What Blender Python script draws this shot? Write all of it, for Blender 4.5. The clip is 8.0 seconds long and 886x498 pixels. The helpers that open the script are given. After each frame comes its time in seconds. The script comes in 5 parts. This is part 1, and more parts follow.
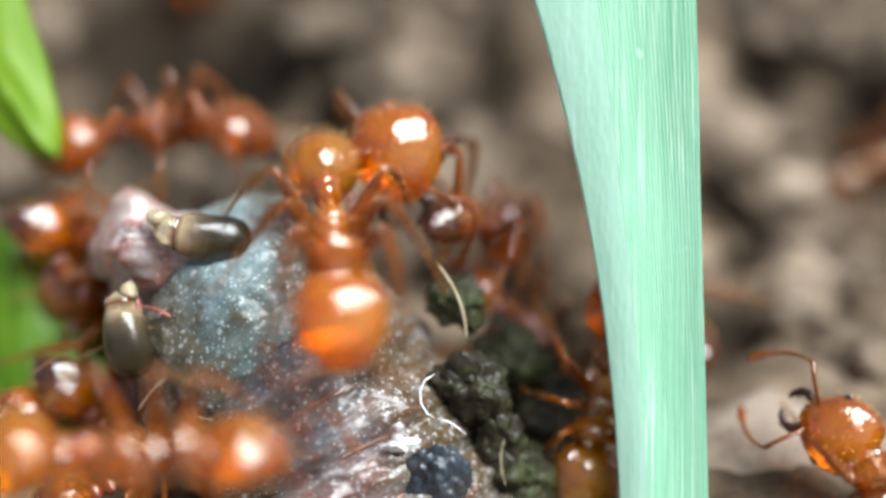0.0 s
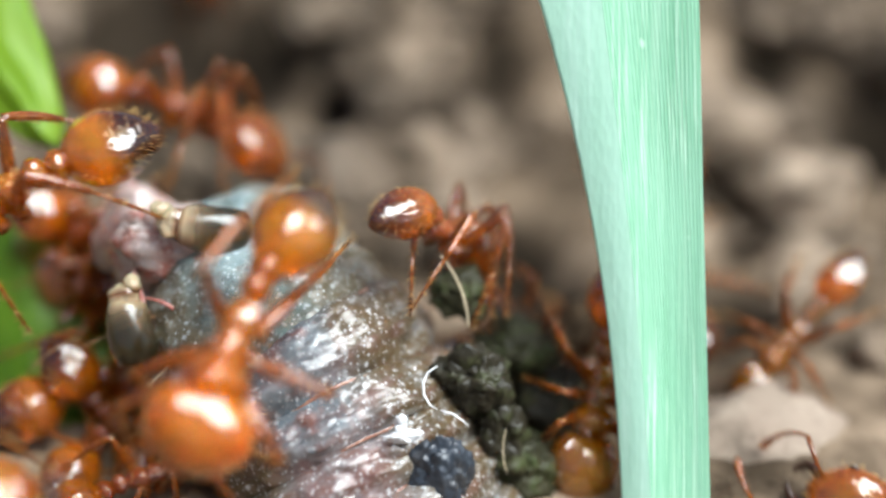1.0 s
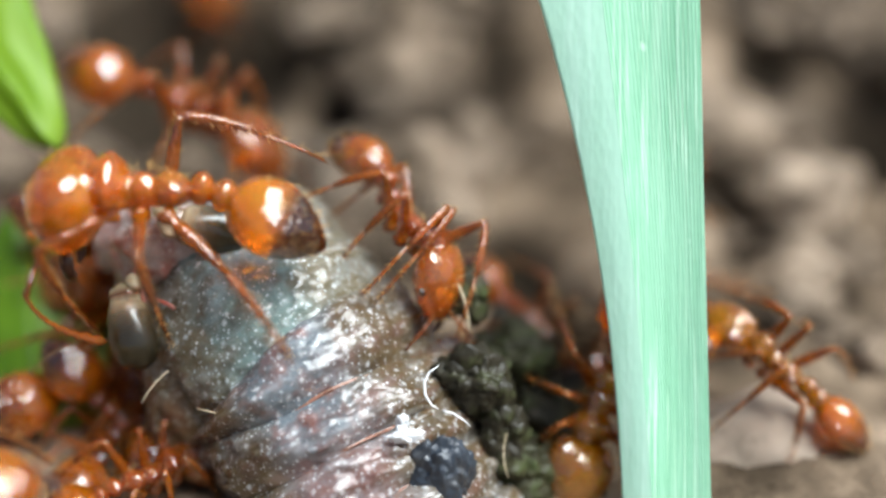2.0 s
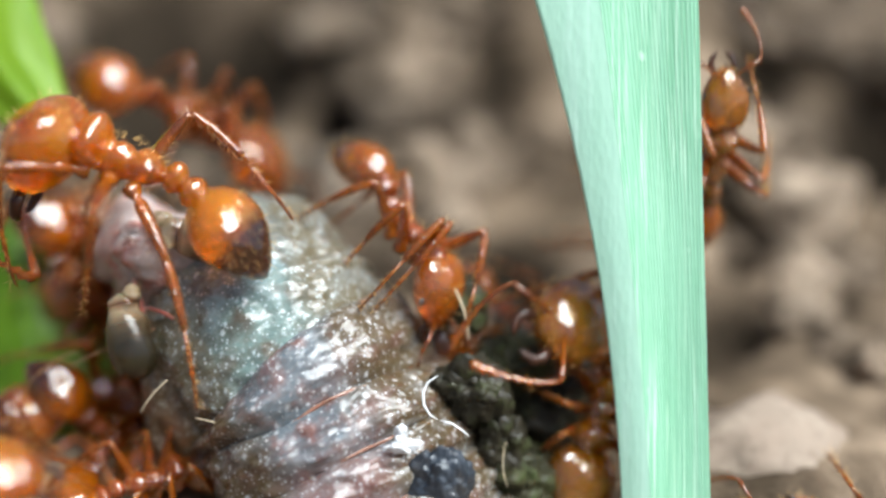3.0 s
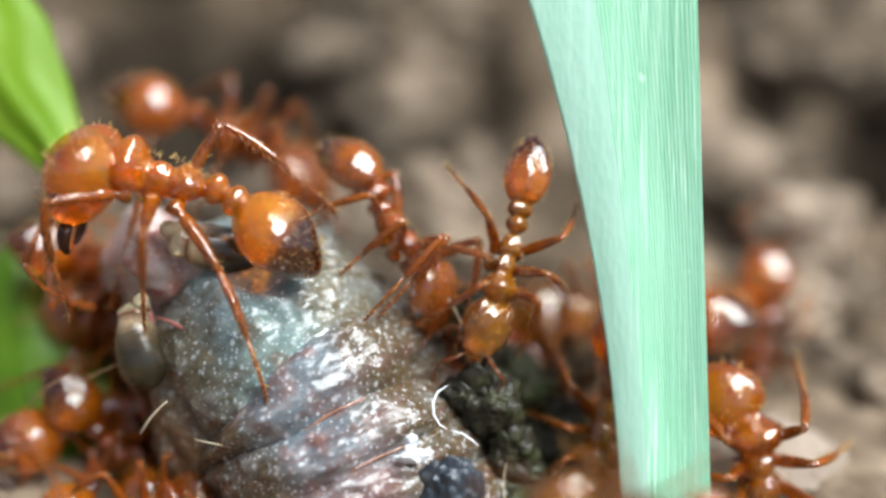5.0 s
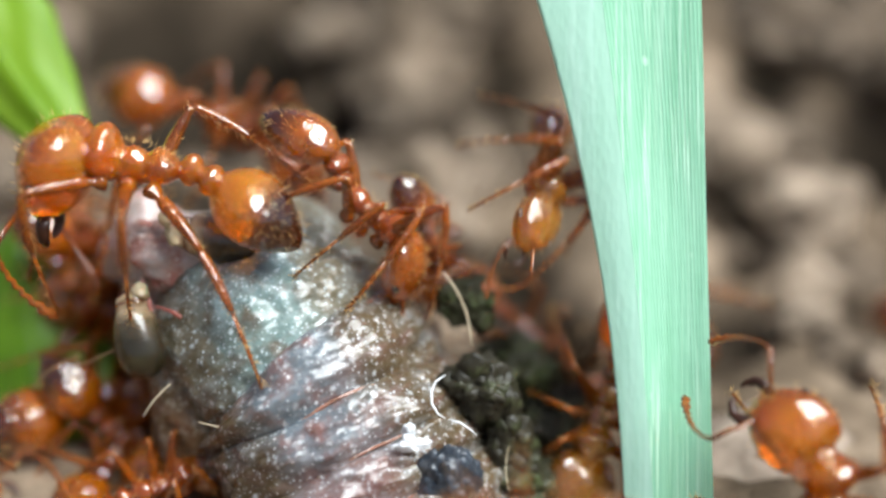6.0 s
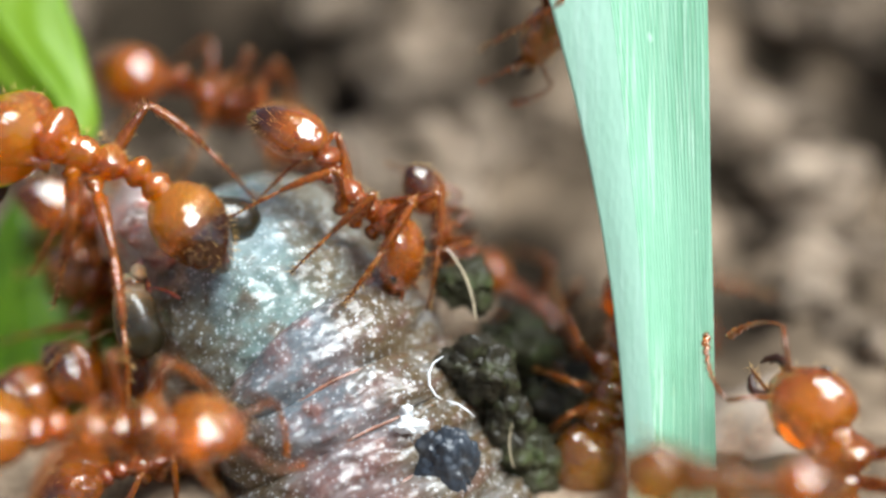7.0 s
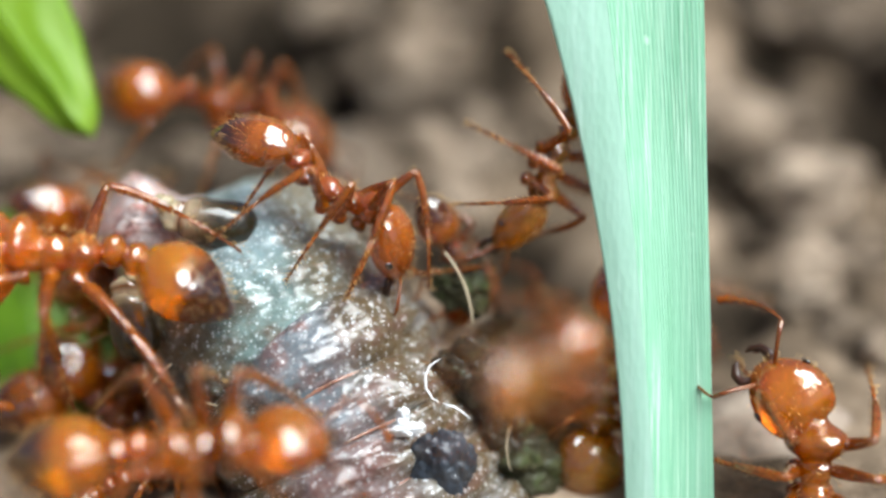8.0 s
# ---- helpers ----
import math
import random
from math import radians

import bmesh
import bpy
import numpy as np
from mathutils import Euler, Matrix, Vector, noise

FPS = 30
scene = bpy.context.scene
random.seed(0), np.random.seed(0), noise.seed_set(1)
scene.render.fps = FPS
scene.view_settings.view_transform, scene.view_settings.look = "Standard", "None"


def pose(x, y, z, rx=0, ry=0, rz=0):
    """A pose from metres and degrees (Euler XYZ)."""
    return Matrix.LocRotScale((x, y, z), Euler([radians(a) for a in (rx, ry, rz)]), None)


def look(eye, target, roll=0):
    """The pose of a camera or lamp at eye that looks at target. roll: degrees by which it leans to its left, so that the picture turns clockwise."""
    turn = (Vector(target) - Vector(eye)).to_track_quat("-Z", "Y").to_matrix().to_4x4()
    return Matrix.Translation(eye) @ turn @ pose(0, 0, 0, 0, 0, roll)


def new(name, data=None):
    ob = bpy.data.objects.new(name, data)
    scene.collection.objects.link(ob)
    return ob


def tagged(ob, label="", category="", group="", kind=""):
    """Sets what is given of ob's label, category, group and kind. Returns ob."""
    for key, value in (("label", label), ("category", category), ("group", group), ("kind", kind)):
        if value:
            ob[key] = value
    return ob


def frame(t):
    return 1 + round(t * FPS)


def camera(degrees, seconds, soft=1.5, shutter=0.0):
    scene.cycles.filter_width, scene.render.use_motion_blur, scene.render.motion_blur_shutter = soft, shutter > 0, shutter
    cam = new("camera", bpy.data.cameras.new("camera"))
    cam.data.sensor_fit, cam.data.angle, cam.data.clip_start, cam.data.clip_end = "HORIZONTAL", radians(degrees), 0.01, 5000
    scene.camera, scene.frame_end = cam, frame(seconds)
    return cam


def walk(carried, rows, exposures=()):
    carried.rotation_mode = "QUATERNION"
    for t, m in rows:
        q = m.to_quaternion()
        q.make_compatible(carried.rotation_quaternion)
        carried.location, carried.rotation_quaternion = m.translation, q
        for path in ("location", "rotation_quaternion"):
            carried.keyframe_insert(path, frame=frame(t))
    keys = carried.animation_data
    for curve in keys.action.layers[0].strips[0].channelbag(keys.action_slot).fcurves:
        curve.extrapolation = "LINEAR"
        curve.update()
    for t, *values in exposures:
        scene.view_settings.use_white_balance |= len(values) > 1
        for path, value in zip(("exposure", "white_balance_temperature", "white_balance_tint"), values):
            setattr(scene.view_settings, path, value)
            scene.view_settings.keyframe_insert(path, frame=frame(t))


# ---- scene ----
MM = 0.001  # everything below is written in millimetres

# ---- camera ----
cam = camera(36.0, 8.0, soft=2.7, shutter=0.5)
cam.data.dof.use_dof = True
cam.data.dof.focus_distance = 23.9 * MM
cam.data.dof.aperture_fstop = 28.0
cam.data.dof.aperture_blades = 0


def at(x, y, z, rx=0, ry=0, rz=0):
    """A pose from millimetres and degrees."""
    return pose(x * MM, y * MM, z * MM, rx, ry, rz)


walk(cam, [(t, at(0, 0, 15, 65 + pitch, 0, yaw)) for t, yaw, pitch in (
    (0, 0.000, -0.499), (0.5, 0.071, -0.689), (1, 0.095, -0.926), (2.5, 0.142, -0.641), (3, 0.095, -0.404),
    (3.5, 0.000, 0.000), (4, 0.095, 0.309), (4.5, 0.095, 0.617), (6, 0.237, -0.214), (6.5, 0.356, -0.617),
    (7, 0.427, -1.187), (7.5, 0.451, -1.496), (8, 0.285, -1.069),
)])

# ---- light ----
SUN_TILT, SUN_TURN = 60.0, 118.0
world = bpy.data.worlds.new("sky")
scene.world = world
world.use_nodes = True
wn = world.node_tree
sky = wn.nodes.new("ShaderNodeTexSky")
sky.sky_type = "NISHITA"
sky.sun_disc = False
sky.sun_elevation = radians(SUN_TILT)
sky.sun_rotation = radians(SUN_TURN)
sky.air_density, sky.dust_density, sky.ozone_density = 1.0, 3.0, 0.6
wn.nodes["Background"].inputs[1].default_value = 0.075
wn.links.new(sky.outputs[0], wn.nodes["Background"].inputs[0])
sun = new("sun", bpy.data.lights.new("sun", "SUN"))
sun.data.energy, sun.data.angle, sun.data.color = 5.0, radians(46), (0.86, 0.96, 1.0)
turn, tilt = radians(SUN_TURN), radians(SUN_TILT)
sun.matrix_basis = look((0, 0, 0), (-math.sin(turn) * math.cos(tilt), -math.cos(turn) * math.cos(tilt), -math.sin(tilt)))
scene.view_settings.exposure = 0.69


# ---- materials ----
def material(name):
    m = bpy.data.materials.new(name)
    m.use_nodes = True
    return m, m.node_tree, m.node_tree.nodes["Principled BSDF"]


def node(tree, kind, **values):
    n = tree.nodes.new(kind)
    for key, value in values.items():
        n.inputs[key.replace("_", " ")].default_value = value
    return n


def ramp(tree, source, stops):
    r = tree.nodes.new("ShaderNodeValToRGB")
    while len(r.color_ramp.elements) < len(stops):
        r.color_ramp.elements.new(0.5)
    for el, (p, c) in zip(r.color_ramp.elements, stops):
        el.position, el.color = p, (*c, 1)
    tree.links.new(source, r.inputs[0])
    return r.outputs[0]


def mix(tree, factor, one, two, kind="MIX"):
    m = tree.nodes.new("ShaderNodeMix")
    m.data_type, m.blend_type = "RGBA", kind
    for socket, value in ((m.inputs[0], factor), (m.inputs[6], one), (m.inputs[7], two)):
        if isinstance(value, bpy.types.NodeSocket):
            tree.links.new(value, socket)
        elif isinstance(value, tuple):
            socket.default_value = (*value, 1)
        else:
            socket.default_value = value
    return m.outputs[2]


def calc(tree, op, one, two=0.0):
    m = tree.nodes.new("ShaderNodeMath")
    m.operation = op
    for socket, value in zip(m.inputs, (one, two)):
        if isinstance(value, bpy.types.NodeSocket):
            tree.links.new(value, socket)
        else:
            socket.default_value = value
    return m.outputs[0]


def grain(tree, scale, detail=3.0, rough=0.55, stretch=None):
    """Noise in object space; scale counts bumps per millimetre."""
    co = tree.nodes.new("ShaderNodeTexCoord").outputs["Object"]
    if stretch:
        mp = tree.nodes.new("ShaderNodeMapping")
        mp.inputs["Scale"].default_value = stretch
        tree.links.new(co, mp.inputs[0])
        co = mp.outputs[0]
    n = node(tree, "ShaderNodeTexNoise", Scale=scale * 1000, Detail=detail, Roughness=rough)
    tree.links.new(co, n.inputs["Vector"])
    return n.outputs["Fac"]


def cells(tree, scale, stretch=None, uneven=False):
    co = tree.nodes.new("ShaderNodeTexCoord").outputs["Object"]
    if stretch:
        mp = tree.nodes.new("ShaderNodeMapping")
        mp.inputs["Scale"].default_value = stretch
        tree.links.new(co, mp.inputs[0])
        co = mp.outputs[0]
    n = node(tree, "ShaderNodeTexVoronoi", Scale=scale * 1000)
    tree.links.new(co, n.inputs["Vector"])
    if uneven:
        warp = node(tree, "ShaderNodeTexNoise", Scale=scale * 2600, Detail=2.0)
        tree.links.new(co, warp.inputs["Vector"])
        pick = tree.nodes.new("ShaderNodeSeparateColor")
        tree.links.new(n.outputs["Color"], pick.inputs[0])
        far = calc(tree, "ADD", n.outputs["Distance"], calc(tree, "MULTIPLY", pick.outputs[0], 0.22))
        return calc(tree, "ADD", far, calc(tree, "MULTIPLY", calc(tree, "SUBTRACT", warp.outputs["Fac"], 0.5), 0.5))
    return n.outputs["Distance"]


def bump(tree, height, depth, strength=1.0, under=None):
    b = node(tree, "ShaderNodeBump", Strength=strength, Distance=depth * MM)
    tree.links.new(height, b.inputs["Height"])
    if under:
        tree.links.new(under, b.inputs["Normal"])
    return b.outputs[0]


def along(tree, axis):
    """The object-space coordinate in millimetres."""
    co = tree.nodes.new("ShaderNodeTexCoord").outputs["Object"]
    s = tree.nodes.new("ShaderNodeSeparateXYZ")
    tree.links.new(co, s.inputs[0])
    return calc(tree, "MULTIPLY", s.outputs[axis], 1000.0)


def chitin(name, light, dark, rough=0.28, fade=None, sss=0.1, clear=0.55, relief=0.005, coat=1.0, end=0.07):
    """Shiny insect shell: two tones, fine leathery relief; fade = (from, to) turns to the dark tone along -x."""
    m, tree, p = material(name)
    rnd = tree.nodes.new("ShaderNodeObjectInfo").outputs["Random"]
    base = mix(tree, ramp(tree, grain(tree, 1.4, 4.0, 0.65), [(0.36, (0, 0, 0)), (0.68, (0.9, 0.9, 0.9))]), light, dark)
    if fade:
        x = along(tree, 0)
        x = calc(tree, "ADD", x, calc(tree, "MULTIPLY", grain(tree, 1.2), 0.3))
        f = tree.nodes.new("ShaderNodeMapRange")
        f.inputs[1].default_value, f.inputs[2].default_value = fade
        tree.links.new(x, f.inputs[0])
        tip = tuple(c * end for c in dark)
        base = mix(tree, f.outputs[0], base, tip)
    hue = tree.nodes.new("ShaderNodeHueSaturation")
    tree.links.new(base, hue.inputs["Color"])
    tree.links.new(calc(tree, "ADD", calc(tree, "MULTIPLY", rnd, 0.35), 0.82), hue.inputs["Value"])
    tree.links.new(hue.outputs[0], p.inputs["Base Color"])
    p.inputs["Roughness"].default_value = rough
    p.inputs["IOR"].default_value = 1.4
    p.inputs["Specular IOR Level"].default_value = 0.2
    p.inputs["Transmission Weight"].default_value = clear
    p.inputs["Subsurface Weight"].default_value = sss
    p.inputs["Subsurface Radius"].default_value = (1.0, 0.35, 0.1)
    p.inputs["Subsurface Scale"].default_value = 0.35 * MM
    p.inputs["Coat Weight"].default_value = coat
    p.inputs["Coat IOR"].default_value = 1.82
    p.inputs["Coat Tint"].default_value = (1.0, 0.84, 0.58, 1)
    p.inputs["Coat Roughness"].default_value = 0.025
    n = bump(tree, grain(tree, 2.0, 3.0), relief * 5, 0.6)
    n = bump(tree, grain(tree, 26.0, 2.0), relief, 0.5, n)
    tree.links.new(n, p.inputs["Normal"])
    gloss = bump(tree, grain(tree, 0.8, 1.0), 0.5, 0.8)
    gloss = bump(tree, grain(tree, 2.6, 2.0), 0.075, 0.8, gloss)
    tree.links.new(gloss, p.inputs["Coat Normal"])
    return m


M_HEAD = chitin("amber_head_shell", (0.90, 0.375, 0.004), (0.62, 0.135, 0.003), 0.09, sss=0.12, clear=0.74, relief=0.009)
M_BODY = chitin("red_amber_body_shell", (0.84, 0.31, 0.005), (0.46, 0.085, 0.003), 0.08, sss=0.12, relief=0.014, clear=0.72)
M_GASTER = chitin("amber_abdomen_shell", (0.92, 0.405, 0.004), (0.64, 0.145, 0.003), 0.07, fade=(-0.65, -1.08), sss=0.1, clear=0.76, relief=0.013, end=0.10)
# Browner shells, which also put the crowd's shade into the ants' colour.
M_HEAD_B = chitin("brown_head_shell", (0.62, 0.20, 0.015), (0.32, 0.08, 0.008), 0.12, sss=0.2, clear=0.65)
M_HEAD_Y = chitin("yellow_brown_head_shell", (0.58, 0.27, 0.007), (0.34, 0.10, 0.004), 0.12, sss=0.15, clear=0.68)
M_BODY_Y = chitin("yellow_brown_body_shell", (0.52, 0.22, 0.008), (0.26, 0.075, 0.004), 0.14, sss=0.15, clear=0.65, coat=0.8)
M_BODY_B = chitin("brown_body_shell", (0.50, 0.125, 0.016), (0.25, 0.05, 0.010), 0.15, sss=0.2, relief=0.02, clear=0.6, coat=0.7)
M_GASTER_B = chitin("dark_brown_abdomen_shell", (0.82, 0.26, 0.006), (0.36, 0.085, 0.005), 0.10, fade=(-0.60, -1.35), sss=0.15, clear=0.65, end=0.3)
M_LEG = chitin("leg_shell", (0.62, 0.185, 0.008), (0.20, 0.042, 0.004), 0.15, sss=0.1, clear=0.66, coat=0.6)
M_JAW = chitin("dark_jaw_shell", (0.05, 0.018, 0.010), (0.016, 0.008, 0.006), 0.35, sss=0.0, clear=0.0, coat=0.25)
M_EYE = chitin("black_eye", (0.012, 0.008, 0.008), (0.006, 0.005, 0.005), 0.2, sss=0.0, clear=0.0)
M_HAIR = chitin("golden_bristle", (0.80, 0.52, 0.20), (0.62, 0.34, 0.10), 0.4, sss=0.0, clear=0.2, coat=0.2)


BODY_AXIS = (0.465, -0.375, -0.80)


def wrinkles(tree, scale, tight):
    """Noise drawn out round the carcass, so that it runs across its length; tight: how many times finer along the body."""
    co = tree.nodes.new("ShaderNodeTexCoord").outputs["Object"]
    d = tree.nodes.new("ShaderNodeVectorMath")
    d.operation = "DOT_PRODUCT"
    tree.links.new(co, d.inputs[0])
    d.inputs[1].default_value = BODY_AXIS
    push = tree.nodes.new("ShaderNodeVectorMath")
    push.operation = "SCALE"
    push.inputs[0].default_value = tuple(c * (tight - 1) for c in BODY_AXIS)
    tree.links.new(d.outputs["Value"], push.inputs["Scale"])
    total = tree.nodes.new("ShaderNodeVectorMath")
    tree.links.new(co, total.inputs[0])
    tree.links.new(push.outputs[0], total.inputs[1])
    n = node(tree, "ShaderNodeTexNoise", Scale=scale * 1000, Detail=4.0, Roughness=0.6)
    tree.links.new(total.outputs[0], n.inputs["Vector"])
    return n.outputs["Fac"]


def flesh(name, tones, speck, speck_size, rough, gloss_bump, sss, streak=None, flank=None, sparkle=0.25, lean=1.5):
    """Wet skin with pale specks: tones = three colours mixed by two noises; flank = the colour down both sides of the back."""
    m, tree, p = material(name)
    a0 = grain(tree, 0.42, 4.0)
    b0 = grain(tree, 1.7, 4.0)
    base = mix(tree, ramp(tree, a0, [(0.42, (0, 0, 0)), (0.58, (1, 1, 1))]), tones[0], tones[1])
    base = mix(tree, ramp(tree, b0, [(0.48, (0, 0, 0)), (0.66, (1, 1, 1))]), base, tones[2])
    if flank:
        co = tree.nodes.new("ShaderNodeTexCoord").outputs["Object"]
        d = tree.nodes.new("ShaderNodeVectorMath")
        d.operation = "DOT_PRODUCT"
        tree.links.new(co, d.inputs[0])
        d.inputs[1].default_value = (0.882, 0.199, 0.427)
        off = calc(tree, "SUBTRACT", calc(tree, "MULTIPLY", d.outputs["Value"], 1000.0), 2.97)
        off = calc(tree, "MAXIMUM", calc(tree, "MULTIPLY", off, lean), calc(tree, "MULTIPLY", off, -1.0))
        off = calc(tree, "ADD", off, calc(tree, "MULTIPLY", grain(tree, 0.9, 4.0), 1.6))
        base = mix(tree, ramp(tree, calc(tree, "MULTIPLY", off, 0.4), [(0.58, (0, 0, 0)), (0.90, (1, 1, 1))]), base, flank)
    if streak:
        line = wrinkles(tree, 0.8, streak)
        base = mix(tree, ramp(tree, line, [(0.52, (0, 0, 0)), (0.66, (0.35, 0.35, 0.35))]), base, tuple(0.25 + 0.4 * c for c in tones[1]))
        base = mix(tree, ramp(tree, line, [(0.34, (0.5, 0.5, 0.5)), (0.46, (0, 0, 0))]), base, tuple(0.7 * c for c in tones[2]))
    gate = ramp(tree, grain(tree, 2.2, 3.0, 0.7), [(0.38, (0, 0, 0)), (0.52, (1, 1, 1))])
    big = ramp(tree, cells(tree, speck_size, (1.0, 1.3, 0.8), True), [(0.12, (1, 1, 1)), (0.42, (0, 0, 0))])
    dots = mix(tree, 1.0, big, gate, "MULTIPLY")
    small = ramp(tree, cells(tree, speck_size * 1.9, None, True), [(0.20, (0.8, 0.8, 0.8)), (0.40, (0, 0, 0))])
    dots = mix(tree, 1.0, dots, small, "LIGHTEN")
    base = mix(tree, ramp(tree, grain(tree, 8.0, 4.0, 0.7), [(0.50, (0, 0, 0)), (0.74, (0.12, 0.12, 0.12))]), base, speck)
    base = mix(tree, ramp(tree, grain(tree, 5.0, 4.0, 0.7, (1.0, 1.2, 0.9)), [(0.52, (0, 0, 0)), (0.72, (0.32, 0.32, 0.32))]), base, tuple(c * 0.4 for c in tones[2]))
    base = mix(tree, mix(tree, 0.66, (0.0, 0.0, 0.0), dots), base, speck)
    tree.links.new(base, p.inputs["Base Color"])
    p.inputs["Roughness"].default_value = rough
    p.inputs["Subsurface Weight"].default_value = sss
    p.inputs["Subsurface Radius"].default_value = (1.0, 0.7, 0.55)
    p.inputs["Subsurface Scale"].default_value = 0.4 * MM
    p.inputs["Specular IOR Level"].default_value = 0.15
    p.inputs["Coat Weight"].default_value = 0.72
    p.inputs["Coat IOR"].default_value = 1.62
    p.inputs["Coat Roughness"].default_value = 0.015
    n = bump(tree, grain(tree, 2.0, 3.0), gloss_bump * 2.0, 1.0)
    if streak:
        n = bump(tree, wrinkles(tree, 1.0, streak), gloss_bump * 1.6, 1.0, n)
    n = bump(tree, grain(tree, 7.0, 2.0), gloss_bump * sparkle, 1.0, n)
    n = bump(tree, dots, 0.005, 0.5, n)
    tree.links.new(n, p.inputs["Normal"])
    wet = bump(tree, grain(tree, 1.2, 1.5), 0.26, 1.0)
    wet = bump(tree, wrinkles(tree, 0.7, 3.2), 0.12, 1.0, wet)
    tree.links.new(bump(tree, dots, 0.006, 0.6, wet), p.inputs["Coat Normal"])
    return m


M_SKIN = flesh("wet_speckled_skin", ((0.155, 0.09, 0.078), (0.115, 0.13, 0.142), (0.185, 0.085, 0.07)), (0.66, 0.66, 0.66), 5.2, 0.4, 0.04, 0.5, 4.0, (0.085, 0.055, 0.024), 0.25, 1.2)
M_TEAL = flesh("teal_speckled_skin", ((0.23, 0.30, 0.305), (0.145, 0.20, 0.18), (0.11, 0.092, 0.066)), (0.70, 0.76, 0.77), 5.4, 0.45, 0.035, 0.45, 3.0, (0.115, 0.09, 0.05), 0.4)
M_PINK = flesh("pink_torn_flesh", ((0.39, 0.30, 0.275), (0.34, 0.285, 0.265), (0.34, 0.14, 0.11)), (0.60, 0.50, 0.46), 4.0, 0.25, 0.05, 0.9)


M_FLANK = flesh("brown_speckled_flank_skin", ((0.13, 0.08, 0.038), (0.10, 0.07, 0.036), (0.14, 0.07, 0.036)), (0.66, 0.60, 0.50), 4.2, 0.4, 0.03, 0.4)
M_FOLD = flesh("red_brown_skin_fold", ((0.20, 0.07, 0.04), (0.28, 0.12, 0.08), (0.12, 0.05, 0.03)), (0.5, 0.4, 0.3), 7.0, 0.3, 0.03, 0.3)


M_SINEW = flesh("torn_red_sinew", ((0.36, 0.09, 0.07), (0.48, 0.22, 0.19), (0.22, 0.04, 0.03)), (0.6, 0.4, 0.35), 5.0, 0.3, 0.03, 0.5)


def horn():
    """Leg shell: dark olive at the root, clearing to tan, cream with brown rings at the claw."""
    m, tree, p = material("olive_to_cream_horn")
    z = calc(tree, "ADD", along(tree, 2), calc(tree, "MULTIPLY", grain(tree, 1.5), 0.35))
    z = calc(tree, "MULTIPLY", z, 0.45)
    base = ramp(tree, z, [(0.14, (0.030, 0.022, 0.008)), (0.40, (0.06, 0.042, 0.016)), (0.54, (0.22, 0.15, 0.075)), (0.64, (0.66, 0.48, 0.29)), (0.70, (0.24, 0.09, 0.03)), (0.76, (0.68, 0.54, 0.34)), (0.93, (0.74, 0.62, 0.40))])
    tree.links.new(base, p.inputs["Base Color"])
    p.inputs["Roughness"].default_value = 0.25
    p.inputs["Transmission Weight"].default_value = 0.55
    p.inputs["Subsurface Weight"].default_value = 0.1
    p.inputs["Subsurface Scale"].default_value = 0.2 * MM
    p.inputs["Coat Weight"].default_value = 0.35
    p.inputs["Coat Roughness"].default_value = 0.06
    tree.links.new(bump(tree, grain(tree, 3.0, 3.0), 0.02, 0.6), p.inputs["Normal"])
    return m


M_HORN = horn()


def simple(name, tones, rough, size, relief, coat=0.0, fine=8.0):
    m, tree, p = material(name)
    base = mix(tree, ramp(tree, grain(tree, size, 5.0, 0.65), [(0.32, (0, 0, 0)), (0.68, (1, 1, 1))]), tones[0], tones[1])
    base = mix(tree, ramp(tree, grain(tree, size * fine, 3.0), [(0.50, (0, 0, 0)), (0.75, (0.8, 0.8, 0.8))]), base, tones[2])
    tree.links.new(base, p.inputs["Base Color"])
    p.inputs["Roughness"].default_value = rough
    p.inputs["Specular IOR Level"].default_value = 0.12 + 0.5 * coat
    p.inputs["Coat Weight"].default_value = coat
    p.inputs["Coat Roughness"].default_value = 0.12
    n = bump(tree, grain(tree, size * 3, 5.0, 0.7), relief, 1.0)
    tree.links.new(n, p.inputs["Normal"])
    return m


